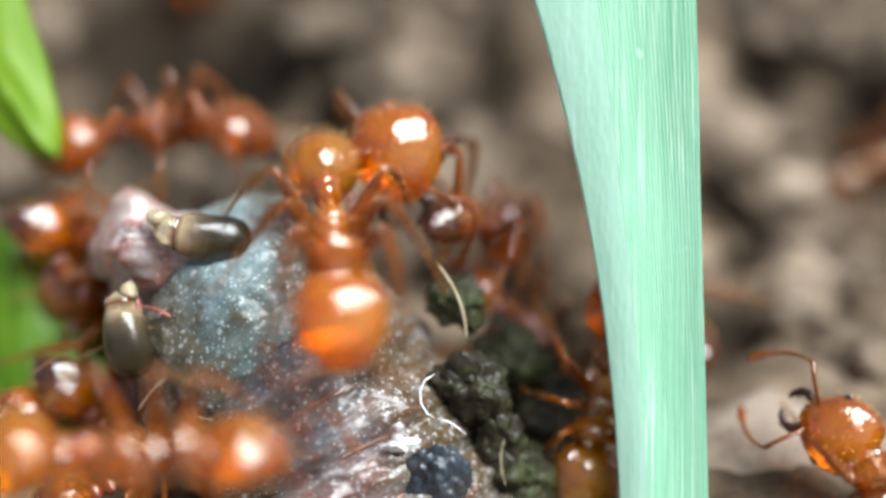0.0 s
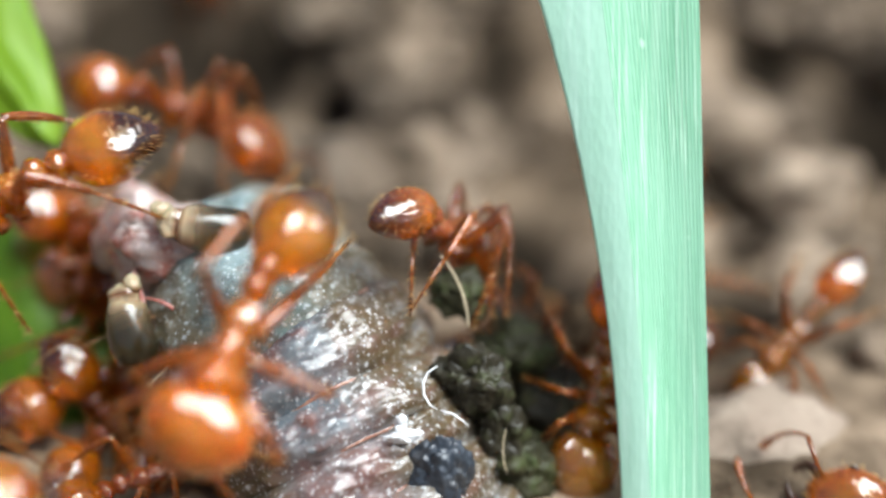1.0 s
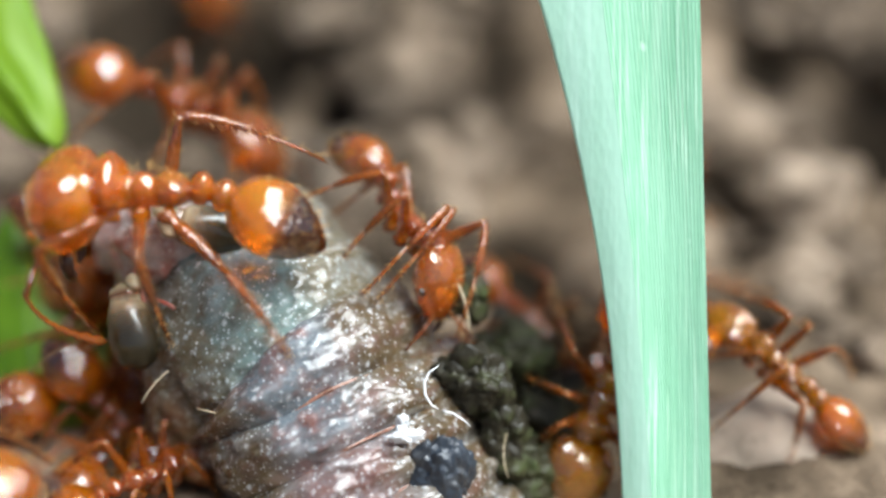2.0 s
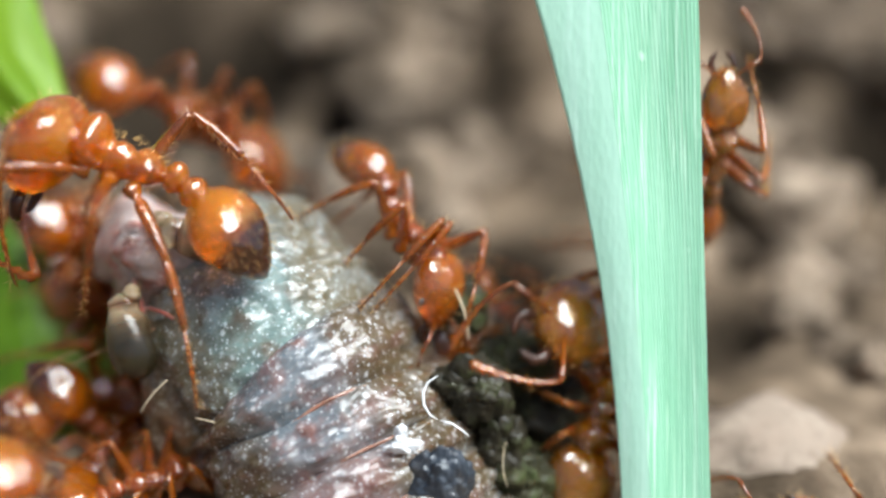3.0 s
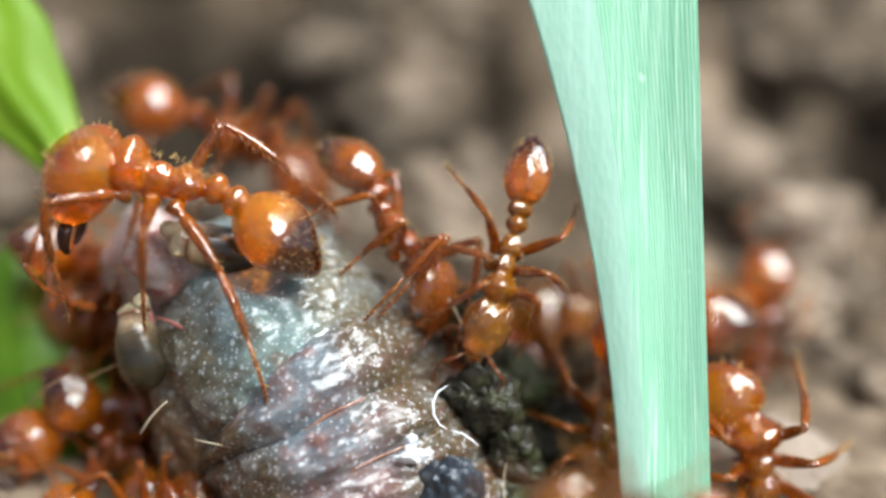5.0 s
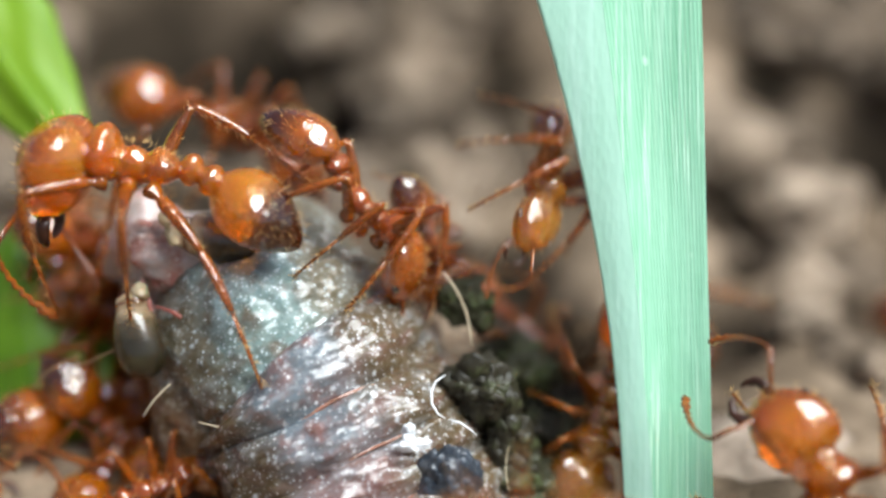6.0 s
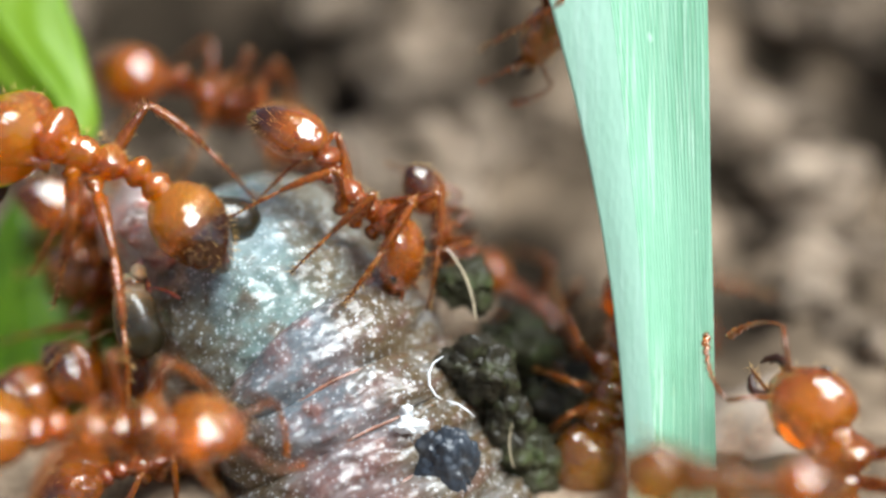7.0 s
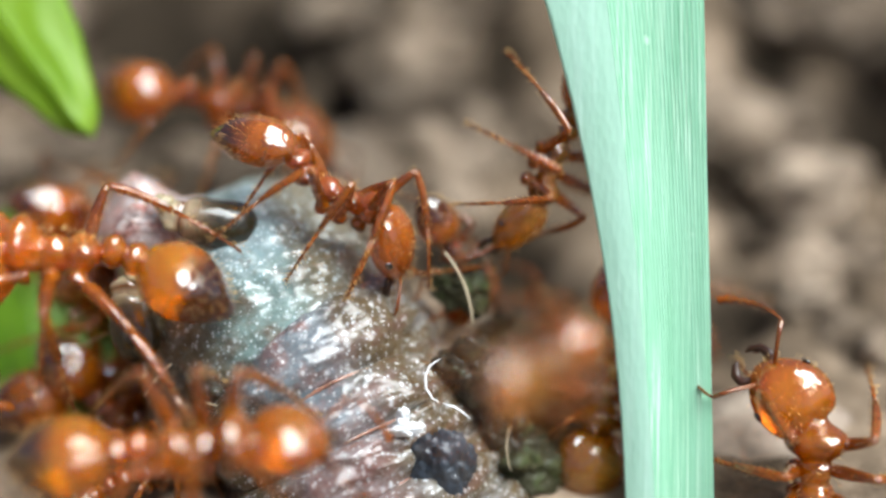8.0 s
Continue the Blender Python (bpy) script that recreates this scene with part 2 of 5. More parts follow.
def earth(name, dark, mid, pale, size, shaded=()):
    """Soil in three tones; hollows given last (x, y and two radii in millimetres) get their shade painted dark into the
    colour.
    """
    m, tree, p = material(name)
    base = ramp(tree, grain(tree, size, 6.0, 0.6), [(0.36, dark), (0.50, mid), (0.66, pale)])
    if shaded:
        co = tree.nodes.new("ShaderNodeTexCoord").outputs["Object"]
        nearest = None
        for x, y, rx, ry in shaded:
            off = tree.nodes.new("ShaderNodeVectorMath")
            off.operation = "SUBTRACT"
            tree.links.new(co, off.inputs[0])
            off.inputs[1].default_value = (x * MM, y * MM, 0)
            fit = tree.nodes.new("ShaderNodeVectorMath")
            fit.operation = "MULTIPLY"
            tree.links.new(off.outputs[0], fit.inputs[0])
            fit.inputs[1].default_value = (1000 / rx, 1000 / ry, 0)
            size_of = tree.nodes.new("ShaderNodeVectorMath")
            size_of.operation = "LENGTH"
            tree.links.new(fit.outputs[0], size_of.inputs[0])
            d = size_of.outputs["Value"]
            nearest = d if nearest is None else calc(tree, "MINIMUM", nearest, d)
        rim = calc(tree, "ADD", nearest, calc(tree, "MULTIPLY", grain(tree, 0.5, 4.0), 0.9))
        # crevice shade painted into the soil colour, with a ragged edge
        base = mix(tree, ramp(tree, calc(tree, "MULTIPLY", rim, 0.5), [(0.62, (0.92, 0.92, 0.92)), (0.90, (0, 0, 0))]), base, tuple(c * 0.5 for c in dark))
    isl = tree.nodes.new("ShaderNodeNewGeometry").outputs["Random Per Island"]
    hue = tree.nodes.new("ShaderNodeHueSaturation")
    tree.links.new(base, hue.inputs["Color"])
    tree.links.new(calc(tree, "ADD", calc(tree, "MULTIPLY", isl, 0.7), 0.6), hue.inputs["Value"])
    tree.links.new(hue.outputs[0], p.inputs["Base Color"])
    p.inputs["Roughness"].default_value = 0.9
    p.inputs["Specular IOR Level"].default_value = 0.08
    tree.links.new(bump(tree, grain(tree, size * 5, 5.0, 0.7), 0.25, 1.0), p.inputs["Normal"])
    return m


# Dips in the ground; M_EARTH also paints their shade as dark colour.
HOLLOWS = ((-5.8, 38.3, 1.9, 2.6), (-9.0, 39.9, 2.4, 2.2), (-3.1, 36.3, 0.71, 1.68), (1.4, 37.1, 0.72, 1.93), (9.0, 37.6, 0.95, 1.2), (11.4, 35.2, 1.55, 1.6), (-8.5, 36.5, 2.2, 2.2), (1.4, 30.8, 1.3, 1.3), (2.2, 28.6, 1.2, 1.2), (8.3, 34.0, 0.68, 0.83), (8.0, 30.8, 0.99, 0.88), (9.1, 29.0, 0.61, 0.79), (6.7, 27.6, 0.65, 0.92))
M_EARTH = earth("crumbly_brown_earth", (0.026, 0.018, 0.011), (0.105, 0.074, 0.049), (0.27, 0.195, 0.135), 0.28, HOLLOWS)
M_CLOD = earth("dry_tan_clod", (0.038, 0.027, 0.017), (0.19, 0.138, 0.097), (0.37, 0.28, 0.205), 0.5)
M_WET = simple("wet_dark_soil", ((0.013, 0.011, 0.006), (0.032, 0.026, 0.015), (0.05, 0.058, 0.022)), 0.5, 1.0, 0.03, 0.15, 3.0)
M_MOSSY = simple("mossy_dark_soil", ((0.018, 0.017, 0.008), (0.044, 0.040, 0.019), (0.06, 0.085, 0.025)), 0.6, 1.0, 0.04, 0.08, 3.0)
M_SLATE = simple("wet_blue_black_soil", ((0.018, 0.022, 0.028), (0.040, 0.050, 0.066), (0.045, 0.036, 0.026)), 0.35, 1.2, 0.05, 0.5, 2.0)
M_DAMP = earth("damp_brown_soil", (0.024, 0.017, 0.010), (0.075, 0.048, 0.028), (0.15, 0.10, 0.06), 0.5)
M_STONE = simple("pale_tan_stone", ((0.25, 0.185, 0.14), (0.34, 0.27, 0.21), (0.17, 0.12, 0.09)), 0.7, 0.5, 0.10)
M_STRAW = simple("dry_straw", ((0.42, 0.33, 0.21), (0.58, 0.48, 0.34), (0.26, 0.18, 0.10)), 0.5, 2.0, 0.02)
M_LEG_STRAND = simple("brown_dry_twig", ((0.26, 0.15, 0.07), (0.36, 0.22, 0.11), (0.15, 0.08, 0.04)), 0.5, 2.0, 0.02)
M_WHITE = simple("white_dried_slime", ((0.80, 0.80, 0.80), (0.86, 0.86, 0.86), (0.7, 0.72, 0.74)), 0.2, 3.0, 0.02, 0.8)


def leafy(name, tones, vein, veins, axis_scale, rough=0.42, through_light=0.35):
    """Leaf blade: long streaks along z, translucent."""
    m, tree, p = material(name)
    g = grain(tree, veins, 3.0, 0.6, axis_scale)
    base = mix(tree, ramp(tree, g, [(0.38, (0, 0, 0)), (0.62, (1, 1, 1))]), tones[0], tones[1])
    base = mix(tree, ramp(tree, grain(tree, veins * 2.2, 2.0, 0.6, axis_scale), [(0.52, (0, 0, 0)), (0.70, (0.8, 0.8, 0.8))]), base, vein)
    base = mix(tree, ramp(tree, grain(tree, 0.35, 3.0), [(0.40, (0, 0, 0)), (0.7, (0.45, 0.45, 0.45))]), base, tones[2])
    fleck = ramp(tree, cells(tree, 2.6, (1, 1, 0.5), True), [(0.06, (0.8, 0.8, 0.8)), (0.16, (0, 0, 0))])
    base = mix(tree, fleck, base, vein)
    tree.links.new(base, p.inputs["Base Color"])
    p.inputs["Roughness"].default_value = rough
    n = bump(tree, g, 0.02, 0.7)
    n = bump(tree, cells(tree, 9.0, (1, 1, 0.4)), 0.012, 0.6, n)
    tree.links.new(n, p.inputs["Normal"])
    t = tree.nodes.new("ShaderNodeBsdfTranslucent")
    tree.links.new(base, t.inputs["Color"])
    s = tree.nodes.new("ShaderNodeMixShader")
    s.inputs[0].default_value = through_light
    tree.links.new(p.outputs[0], s.inputs[1])
    tree.links.new(t.outputs[0], s.inputs[2])
    tree.links.new(s.outputs[0], tree.nodes["Material Output"].inputs[0])
    return m


M_BLADE = leafy("pale_mint_grass", ((0.25, 0.545, 0.34), (0.32, 0.625, 0.42), (0.40, 0.69, 0.50)), (0.66, 0.88, 0.70), 7.0, (1, 1, 0.005), 0.45, 0.3)
M_RIB = leafy("smooth_mint_grass", ((0.43, 0.69, 0.53), (0.46, 0.71, 0.56), (0.50, 0.73, 0.59)), (0.60, 0.82, 0.69), 2.4, (1, 1, 0.008), 0.45, 0.3)
M_LEAF = leafy("bright_green_leaf", ((0.24, 0.42, 0.012), (0.29, 0.46, 0.02), (0.17, 0.34, 0.010)), (0.34, 0.50, 0.06), 0.7, (1, 1, 0.3), 0.45, 0.5)

# Darker copy of M_LEAF: the shade under the ants put into its colour.
M_LEAF_SHADED = leafy("deep_green_leaf", ((0.115, 0.25, 0.008), (0.15, 0.29, 0.012), (0.08, 0.19, 0.006)), (0.19, 0.33, 0.03), 0.7, (1, 1, 0.3), 0.45, 0.4)

# ---- mesh tools ----
def finish(name, bm, mat, smooth=True):
    bmesh.ops.recalc_face_normals(bm, faces=bm.faces)
    me = bpy.data.meshes.new(name)
    for v in bm.verts:
        v.co *= MM
    bm.to_mesh(me)
    bm.free()
    for f in me.polygons:
        f.use_smooth = smooth
    if mat:
        me.materials.append(mat)
    return me


def put(name, me, parent=None, m=None, label=""):
    ob = new(name, me)
    ob.parent = parent
    if m is not None:
        ob.matrix_basis = m
    if label:
        ob["label"] = label
    return ob


def part(name, bm, mat, parent=None, label="", m=None):
    return put(name, finish(name, bm, mat), parent, m, label)


def ball(bm, centre, radii, turn=None, seg=20, rings=14, shape=None):
    r = bmesh.ops.create_uvsphere(bm, u_segments=seg, v_segments=rings, radius=1.0)
    spin = turn.to_matrix().to_4x4() if turn else Matrix.Identity(4)
    for v in r["verts"]:
        c = v.co.copy()
        if shape:
            c = shape(c)
        c = Vector((c.x * radii[0], c.y * radii[1], c.z * radii[2]))
        v.co = spin @ c + Vector(centre)


def tube(bm, pts, radii, n=8, caps=True):
    pts = [Vector(q) for q in pts]
    rings = []
    side = Vector((0.31, 0.87, 0.38))
    for i, q in enumerate(pts):
        d = (pts[min(i + 1, len(pts) - 1)] - pts[max(i - 1, 0)]).normalized()
        side = (side - d * side.dot(d)).normalized()
        other = d.cross(side)
        rings.append([bm.verts.new(q + radii[i] * (math.cos(k * math.tau / n) * side + math.sin(k * math.tau / n) * other)) for k in range(n)])
    for one, two in zip(rings, rings[1:]):
        for k in range(n):
            bm.faces.new((one[k], one[(k + 1) % n], two[(k + 1) % n], two[k]))
    if caps:
        bm.faces.new(rings[0])
        bm.faces.new(rings[-1][::-1])


def spike(bm, root, tip, r):
    d = (tip - root).normalized()
    s = d.orthogonal().normalized()
    o = d.cross(s)
    ring = [bm.verts.new(root + r * (math.cos(k * math.tau / 3) * s + math.sin(k * math.tau / 3) * o)) for k in range(3)]
    top = bm.verts.new(tip)
    for k in range(3):
        bm.faces.new((ring[k], ring[(k + 1) % 3], top))


def lump(bm, centre, radii, seed, rough=0.28, detail=3, freq=1.1):
    """A knobbly clod."""
    r = bmesh.ops.create_icosphere(bm, subdivisions=detail, radius=1.0)
    off = Vector((seed * 7.31, seed * 3.17, seed * 1.93))
    for v in r["verts"]:
        c = v.co.copy()
        k = 1 + rough * noise.fractal(c * freq + off, 0.7, 2.1, 5) + rough * 0.14 * (0.4 - noise.voronoi(c * freq * 2.2 + off)[0][0]) + rough * 0.06 * noise.fractal(c * freq * 5.0 + off, 0.6, 2.2, 3)
        v.co = Vector((c.x * radii[0] * k, c.y * radii[1] * k, c.z * radii[2] * k)) + Vector(centre)


# ---- ground ----
CLODS = ((-2.4, 38.9, 1.49, 2.00), (-0.2, 37.8, 0.81, 2.16), (2.7, 35.0, 0.93, 1.67), (11.3, 38.9, 2.2, 0.8), (10.4, 40.0, 2.37, 0.91), (12.6, 39.1, 1.00, 0.88), (9.5, 35.6, 0.63, 1.46), (7.3, 31.9, 0.72, 0.96), (9.5, 31.4, 0.86, 0.87), (10.3, 30.3, 0.84, 0.89), (8.1, 27.9, 1.18, 0.92), (9.2, 26.3, 1.13, 1.34))


def bank(y):
    """The earth rises behind the carcass, and levels off further back."""
    y = min(y, 60.0)
    return 1.25 * math.log1p(math.exp(min((y - 31) / 2.5, 30.0)))


def ground_height(x, y):
    near = math.exp(-((x - 2) ** 2 + (y - 22) ** 2) / 160.0)
    q = Vector((x, y, 3.1))
    h = 1.6 * noise.fractal(q / 16.0, 0.8, 2.0, 4) + 1.1 * (0.5 - noise.voronoi(q / 3.8)[0][0]) + 0.6 * (0.5 - noise.voronoi(q / 1.6)[0][0])
    h = h * (1 - 0.75 * near) - 0.5 + bank(y)
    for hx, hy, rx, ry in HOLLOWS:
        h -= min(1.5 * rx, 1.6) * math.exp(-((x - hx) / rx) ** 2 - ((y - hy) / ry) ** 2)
    h += 1.2 * math.exp(-((x + 7.5) ** 2 / 20 + (y - 28.5) ** 2 / 9.0))
    return h


def in_hollow(x, y):
    return any(((x - hx) / rx) ** 2 + ((y - hy) / ry) ** 2 < 1.5 for hx, hy, rx, ry in HOLLOWS)


def build_ground():
    bm = bmesh.new()
    n = 270
    def spread(u):
        return 6.5 * math.sinh(4.2 * u)
    grid = []
    for j in range(n):
        row = []
        for i in range(n):
            u, v = 2 * i / (n - 1) - 1, 2 * j / (n - 1) - 1
            x, y = spread(u), 33 + spread(v)
            row.append(bm.verts.new((x, y, ground_height(x, y))))
        grid.append(row)
    for j in range(n - 1):
        for i in range(n - 1):
            bm.faces.new((grid[j][i], grid[j][i + 1], grid[j + 1][i + 1], grid[j + 1][i]))
    return tagged(part("ground", bm, M_EARTH), "crumbly brown bare earth with dry clods and hollows painted dark as shade, rising to a bank", "ground", kind="structure")


build_ground()


def build_crumbs():
    """Loose soil: scattered crumbs, and heaps of paler clods between the hollows."""
    rnd = random.Random(4)
    bm = bmesh.new()
    for i in range(1100):
        y = 29 + 26 * rnd.random() ** 1.2
        x = rnd.uniform(-0.42, 0.42) * y
        r = rnd.choice((0.3, 0.4, 0.5, 0.7, 1.0, 1.3)) * rnd.uniform(0.8, 1.2)
        if (y < 32 and r > 0.8) or in_hollow(x, y) or noise.noise(Vector((x / 6, y / 6, 7.7))) < -0.12 or (x < -4 and rnd.random() < 0.7):
            continue
        lump(bm, (x, y, ground_height(x, y) + r * 0.25), (r * rnd.uniform(0.9, 1.4), r * rnd.uniform(0.8, 1.2), r * rnd.uniform(0.6, 0.9)), i, 0.55, 2 if r < 0.6 else 3, 1.3)
    for k, (cx, cy, rx, ry) in enumerate(CLODS):
        for i in range(14):
            a, d = rnd.uniform(0, math.tau), 0.75 * rnd.random() ** 0.5
            x, y = cx + rx * d * math.cos(a), cy + ry * d * math.sin(a)
            r = rx * rnd.uniform(0.18, 0.48)
            lump(bm, (x, y, ground_height(x, y) + r * 0.4), (r * rnd.uniform(0.8, 1.5), r * rnd.uniform(0.7, 1.1), r * rnd.uniform(0.6, 1.0)), 3000 + 20 * k + i, 0.6, 3, 1.3)
    return tagged(part("soil_crumbs", bm, M_CLOD), "dry tan and brown soil crumbs and clods on earth", "soil crumbs", kind="stuff")


build_crumbs()


# ---- dead caterpillar ----
def spine(v):
    """Centre line and radius of the carcass at v, 0 at the torn front end, 1 behind."""
    keys = ((-4.02, 24.77, 3.28, 1.25), (-3.67, 23.92, 3.12, 1.85), (-3.33, 22.97, 2.51, 2.35), (-2.52, 22.26, 1.68, 2.50), (-1.83, 21.54, 0.38, 2.60), (-1.00, 20.87, -1.06, 2.75), (0.06, 20.18, -2.77, 2.80))
    f = v * (len(keys) - 1)
    i = min(int(f), len(keys) - 2)
    k = f - i
    def cat(j):
        q = [keys[max(0, min(len(keys) - 1, i + d))][j] for d in (-1, 0, 1, 2)]
        return 0.5 * (2 * q[1] + (q[2] - q[0]) * k + (2 * q[0] - 5 * q[1] + 4 * q[2] - q[3]) * k * k + (3 * q[1] - q[0] - 3 * q[2] + q[3]) * k ** 3)
    return Vector((cat(0), cat(1), cat(2))), cat(3)


def skin_ring(v0, v1, swell, rows, seed, n=170):
    """One body ring, bulging between two creases."""
    bm = bmesh.new()
    rings = []
    for j in range(rows + 1):
        s = j / rows
        v = v0 + (v1 - v0) * s
        c, r = spine(max(0.0, min(1.0, v)))
        c2, _ = spine(min(1.0, v + 0.01))
        c1, _ = spine(max(0.0, v - 0.01))
        d = (c2 - c1).normalized()
        side = d.cross(Vector((0, 0, 1))).normalized()
        up = side.cross(d)
        bulge = (math.sin(math.pi * s ** 0.72) ** 0.5) if 0 < s < 1 else 0.0
        ring = []
        for k in range(n):
            w = k * math.tau / n
            q = Vector((math.cos(w) * 2.3, math.sin(w) * 2.3, v * 9 + seed))
            fold = noise.fractal(Vector((q.x * 0.8, q.y * 0.8, v * 13)), 0.8, 2.0, 4)
            fine = noise.fractal(Vector((q.x * 0.9, q.y * 0.9, v * 26 + seed)), 0.7, 2.0, 3)
            wave = 0.02 * math.sin(s * math.tau * 2.2 + 2.0 * noise.noise(q * 0.8)) * bulge
            rad = r * (1 - swell + swell * bulge) * (1 + 0.055 * fold + 0.5 * wave) + 0.04 * fold + 0.008 * fine
            shift = 0.16 * noise.noise(q * 0.6 + Vector((9, 2, 1)))
            ring.append(bm.verts.new(c + d * shift + rad * (math.cos(w) * side + 0.94 * math.sin(w) * up)))
        rings.append(ring)
    for one, two in zip(rings, rings[1:]):
        for k in range(n):
            bm.faces.new((one[k], one[(k + 1) % n], two[(k + 1) % n], two[k]))
    bm.faces.new(rings[0])
    bm.faces.new(rings[-1][::-1])
    return bm


def horn_leg(parent, m, length, width):
    """A stubby jointed leg: dark rounded base, paler shaft, cream claw."""
    bm = bmesh.new()
    prof = [(0.0, 0.03), (0.015, 0.15), (0.045, 0.27), (0.10, 0.38), (0.18, 0.46), (0.28, 0.515), (0.38, 0.53), (0.48, 0.51), (0.58, 0.48), (0.66, 0.43), (0.72, 0.37), (0.76, 0.28)]
    tube(bm, [(0.07 * math.sin(a * 3) * length, 0, a * length) for a, r in prof], [r * width for a, r in prof], 22)
    for v in bm.verts:
        v.co += Vector((1, 0.4, 0.3)) * 0.07 * noise.noise(v.co * 1.9 + Vector((length, 0, 0)))
        v.co.y *= 0.8
    leg = part("stubby_leg", bm, M_HORN, parent, "glossy translucent tan stubby leg, dark olive at its root", m)
    bm = bmesh.new()
    lump(bm, (0.07 * length, 0, 0.80 * length), (0.33 * width, 0.28 * width, 0.17 * length), 4.4, 0.2, 4, 1.0)
    lump(bm, (-0.02 * length, 0, 0.92 * length), (0.22 * width, 0.20 * width, 0.11 * length), 6.1, 0.24, 4, 1.0)
    part("claw", bm, M_HORN, leg, "cream claw with brown rings")
    return leg


def build_carcass():
    root = new("dead_caterpillar")
    root.matrix_basis = Matrix.Identity(4)
    tagged(root, "dead grey-brown caterpillar, wet and speckled, torn open on the soil", "caterpillar")
    part("front_ring", skin_ring(0.0, 0.49, 0.14, 84, 3.0), M_TEAL, root, "teal-grey white-speckled front ring")
    cuts = (0.46, 0.56, 0.655, 0.745, 0.84, 0.92, 1.0)
    for i in range(6):
        part("body_ring", skin_ring(cuts[i] - 0.012, cuts[i + 1] + 0.012, 0.20, 52, 5.0 + i * 2.7), M_SKIN, root)
        c, r = spine(cuts[i])
        d = (spine(cuts[i] + 0.01)[0] - spine(cuts[i] - 0.01)[0]).normalized()
        side = d.cross(Vector((0, 0, 1))).normalized()
        up = side.cross(d)
        bm = bmesh.new()
        loop = []
        for k in range(61):
            w = k * math.tau / 60
            q = Vector((math.cos(w) * 2.3, math.sin(w) * 2.3, cuts[i] * 9))
            loop.append(c + d * (0.16 * noise.noise(q * 0.6 + Vector((9, 2, 1)))) + r * (0.888 + 0.03 * noise.noise(q)) * (math.cos(w) * side + 0.94 * math.sin(w) * up))
        tube(bm, loop, [0.036 + 0.02 * noise.noise(Vector((k * 0.3, i, 0))) for k in range(61)], 8, False)
        part("skin_fold", bm, M_FOLD, root, "red-brown fold between two rings")
    return root


carcass = build_carcass()


def sinew(points, r):
    """A torn red thread of flesh."""
    bm = bmesh.new()
    p = [Vector(q) for q in points]
    line = []
    for i in range(17):
        f = i / 16
        q = p[0] * (1 - f) ** 2 + 2 * p[1] * f * (1 - f) + p[2] * f * f
        line.append(q + 0.06 * Vector((noise.noise(q * 2.0), noise.noise(q * 2.0 + Vector((5, 0, 0))), noise.noise(q * 2.0 + Vector((0, 7, 0))))))
    tube(bm, line, [r * (1 - 0.6 * abs(i / 8 - 1)) for i in range(17)], 7)
    part("sinew", bm, M_SINEW, carcass, "thin torn red thread")


horn_leg(carcass, at(-3.40, 22.38, 4.55, 53, 62, -117), 1.84, 0.86)
horn_leg(carcass, at(-5.42, 21.13, 2.42, 25, 7, -177), 1.66, 0.84)
bm = bmesh.new()
lump(bm, (-4.97, 23.56, 3.06), (1.5, 1.0, 1.3), 3.3, 0.24, 4)
part("torn_flesh", bm, M_PINK, carcass, "pink torn translucent flesh")
bm = bmesh.new()
lump(bm, (-5.94, 24.07, 3.67), (0.8, 0.7, 1.0), 5.1, 0.24, 4)
part("torn_flesh", bm, M_PINK, carcass, "pink torn translucent flesh")
bm = bmesh.new()
lump(bm, (-4.55, 21.95, 1.15), (1.15, 0.8, 1.35), 6.4, 0.16, 5)
part("sagging_flank", bm, M_FLANK, carcass, "brown speckled skin sagging at the flank")
bm = bmesh.new()
lump(bm, (-5.07, 22.63, 4.15), (0.95, 0.45, 0.75), 7.7, 0.28, 5)
part("membrane", bm, M_PINK, carcass, "pale wet membrane of torn flesh")
sinew(((-4.99, 22.40, 4.11), (-4.63, 21.87, 3.69), (-3.93, 22.04, 3.83)), 0.050)
sinew(((-4.53, 22.44, 4.21), (-4.20, 22.04, 4.06), (-4.10, 21.96, 3.41)), 0.045)
sinew(((-5.39, 21.78, 3.50), (-4.89, 21.61, 3.60), (-4.65, 21.70, 3.09)), 0.040)
sinew(((-5.79, 22.71, 4.08), (-5.49, 22.05, 3.60), (-5.34, 21.52, 2.72)), 0.060)
sinew(((-4.70, 22.62, 4.35), (-4.03, 22.26, 4.29), (-3.64, 22.22, 3.97)), 0.040)
bm = bmesh.new()
lump(bm, (-0.64, 19.72, 1.93), (0.24, 0.07, 0.13), 3.7, 0.75, 4, 1.6)
lump(bm, (-0.70, 19.87, 2.12), (0.10, 0.05, 0.15), 8.2, 0.7, 3, 1.6)
part("white_slime", bm, M_WHITE, carcass, "small white blob")
bm = bmesh.new()
# White tubes put the glint along a rim of water into colour.
tube(bm, [(-0.09, 20.67, 2.77), (-0.26, 20.58, 2.69), (-0.34, 20.46, 2.55), (-0.33, 20.37, 2.36), (-0.22, 20.29, 2.20), (-0.09, 20.26, 2.13)], [0.008, 0.016, 0.026, 0.024, 0.018, 0.006], 8)
tube(bm, [(-0.04, 20.25, 2.12), (0.16, 20.23, 2.07), (0.34, 20.18, 1.96), (0.47, 20.13, 1.86)], [0.006, 0.018, 0.016, 0.005], 8)
part("wet_rim", bm, M_WHITE, carcass, "white strands standing in for the glint on a wet rim")

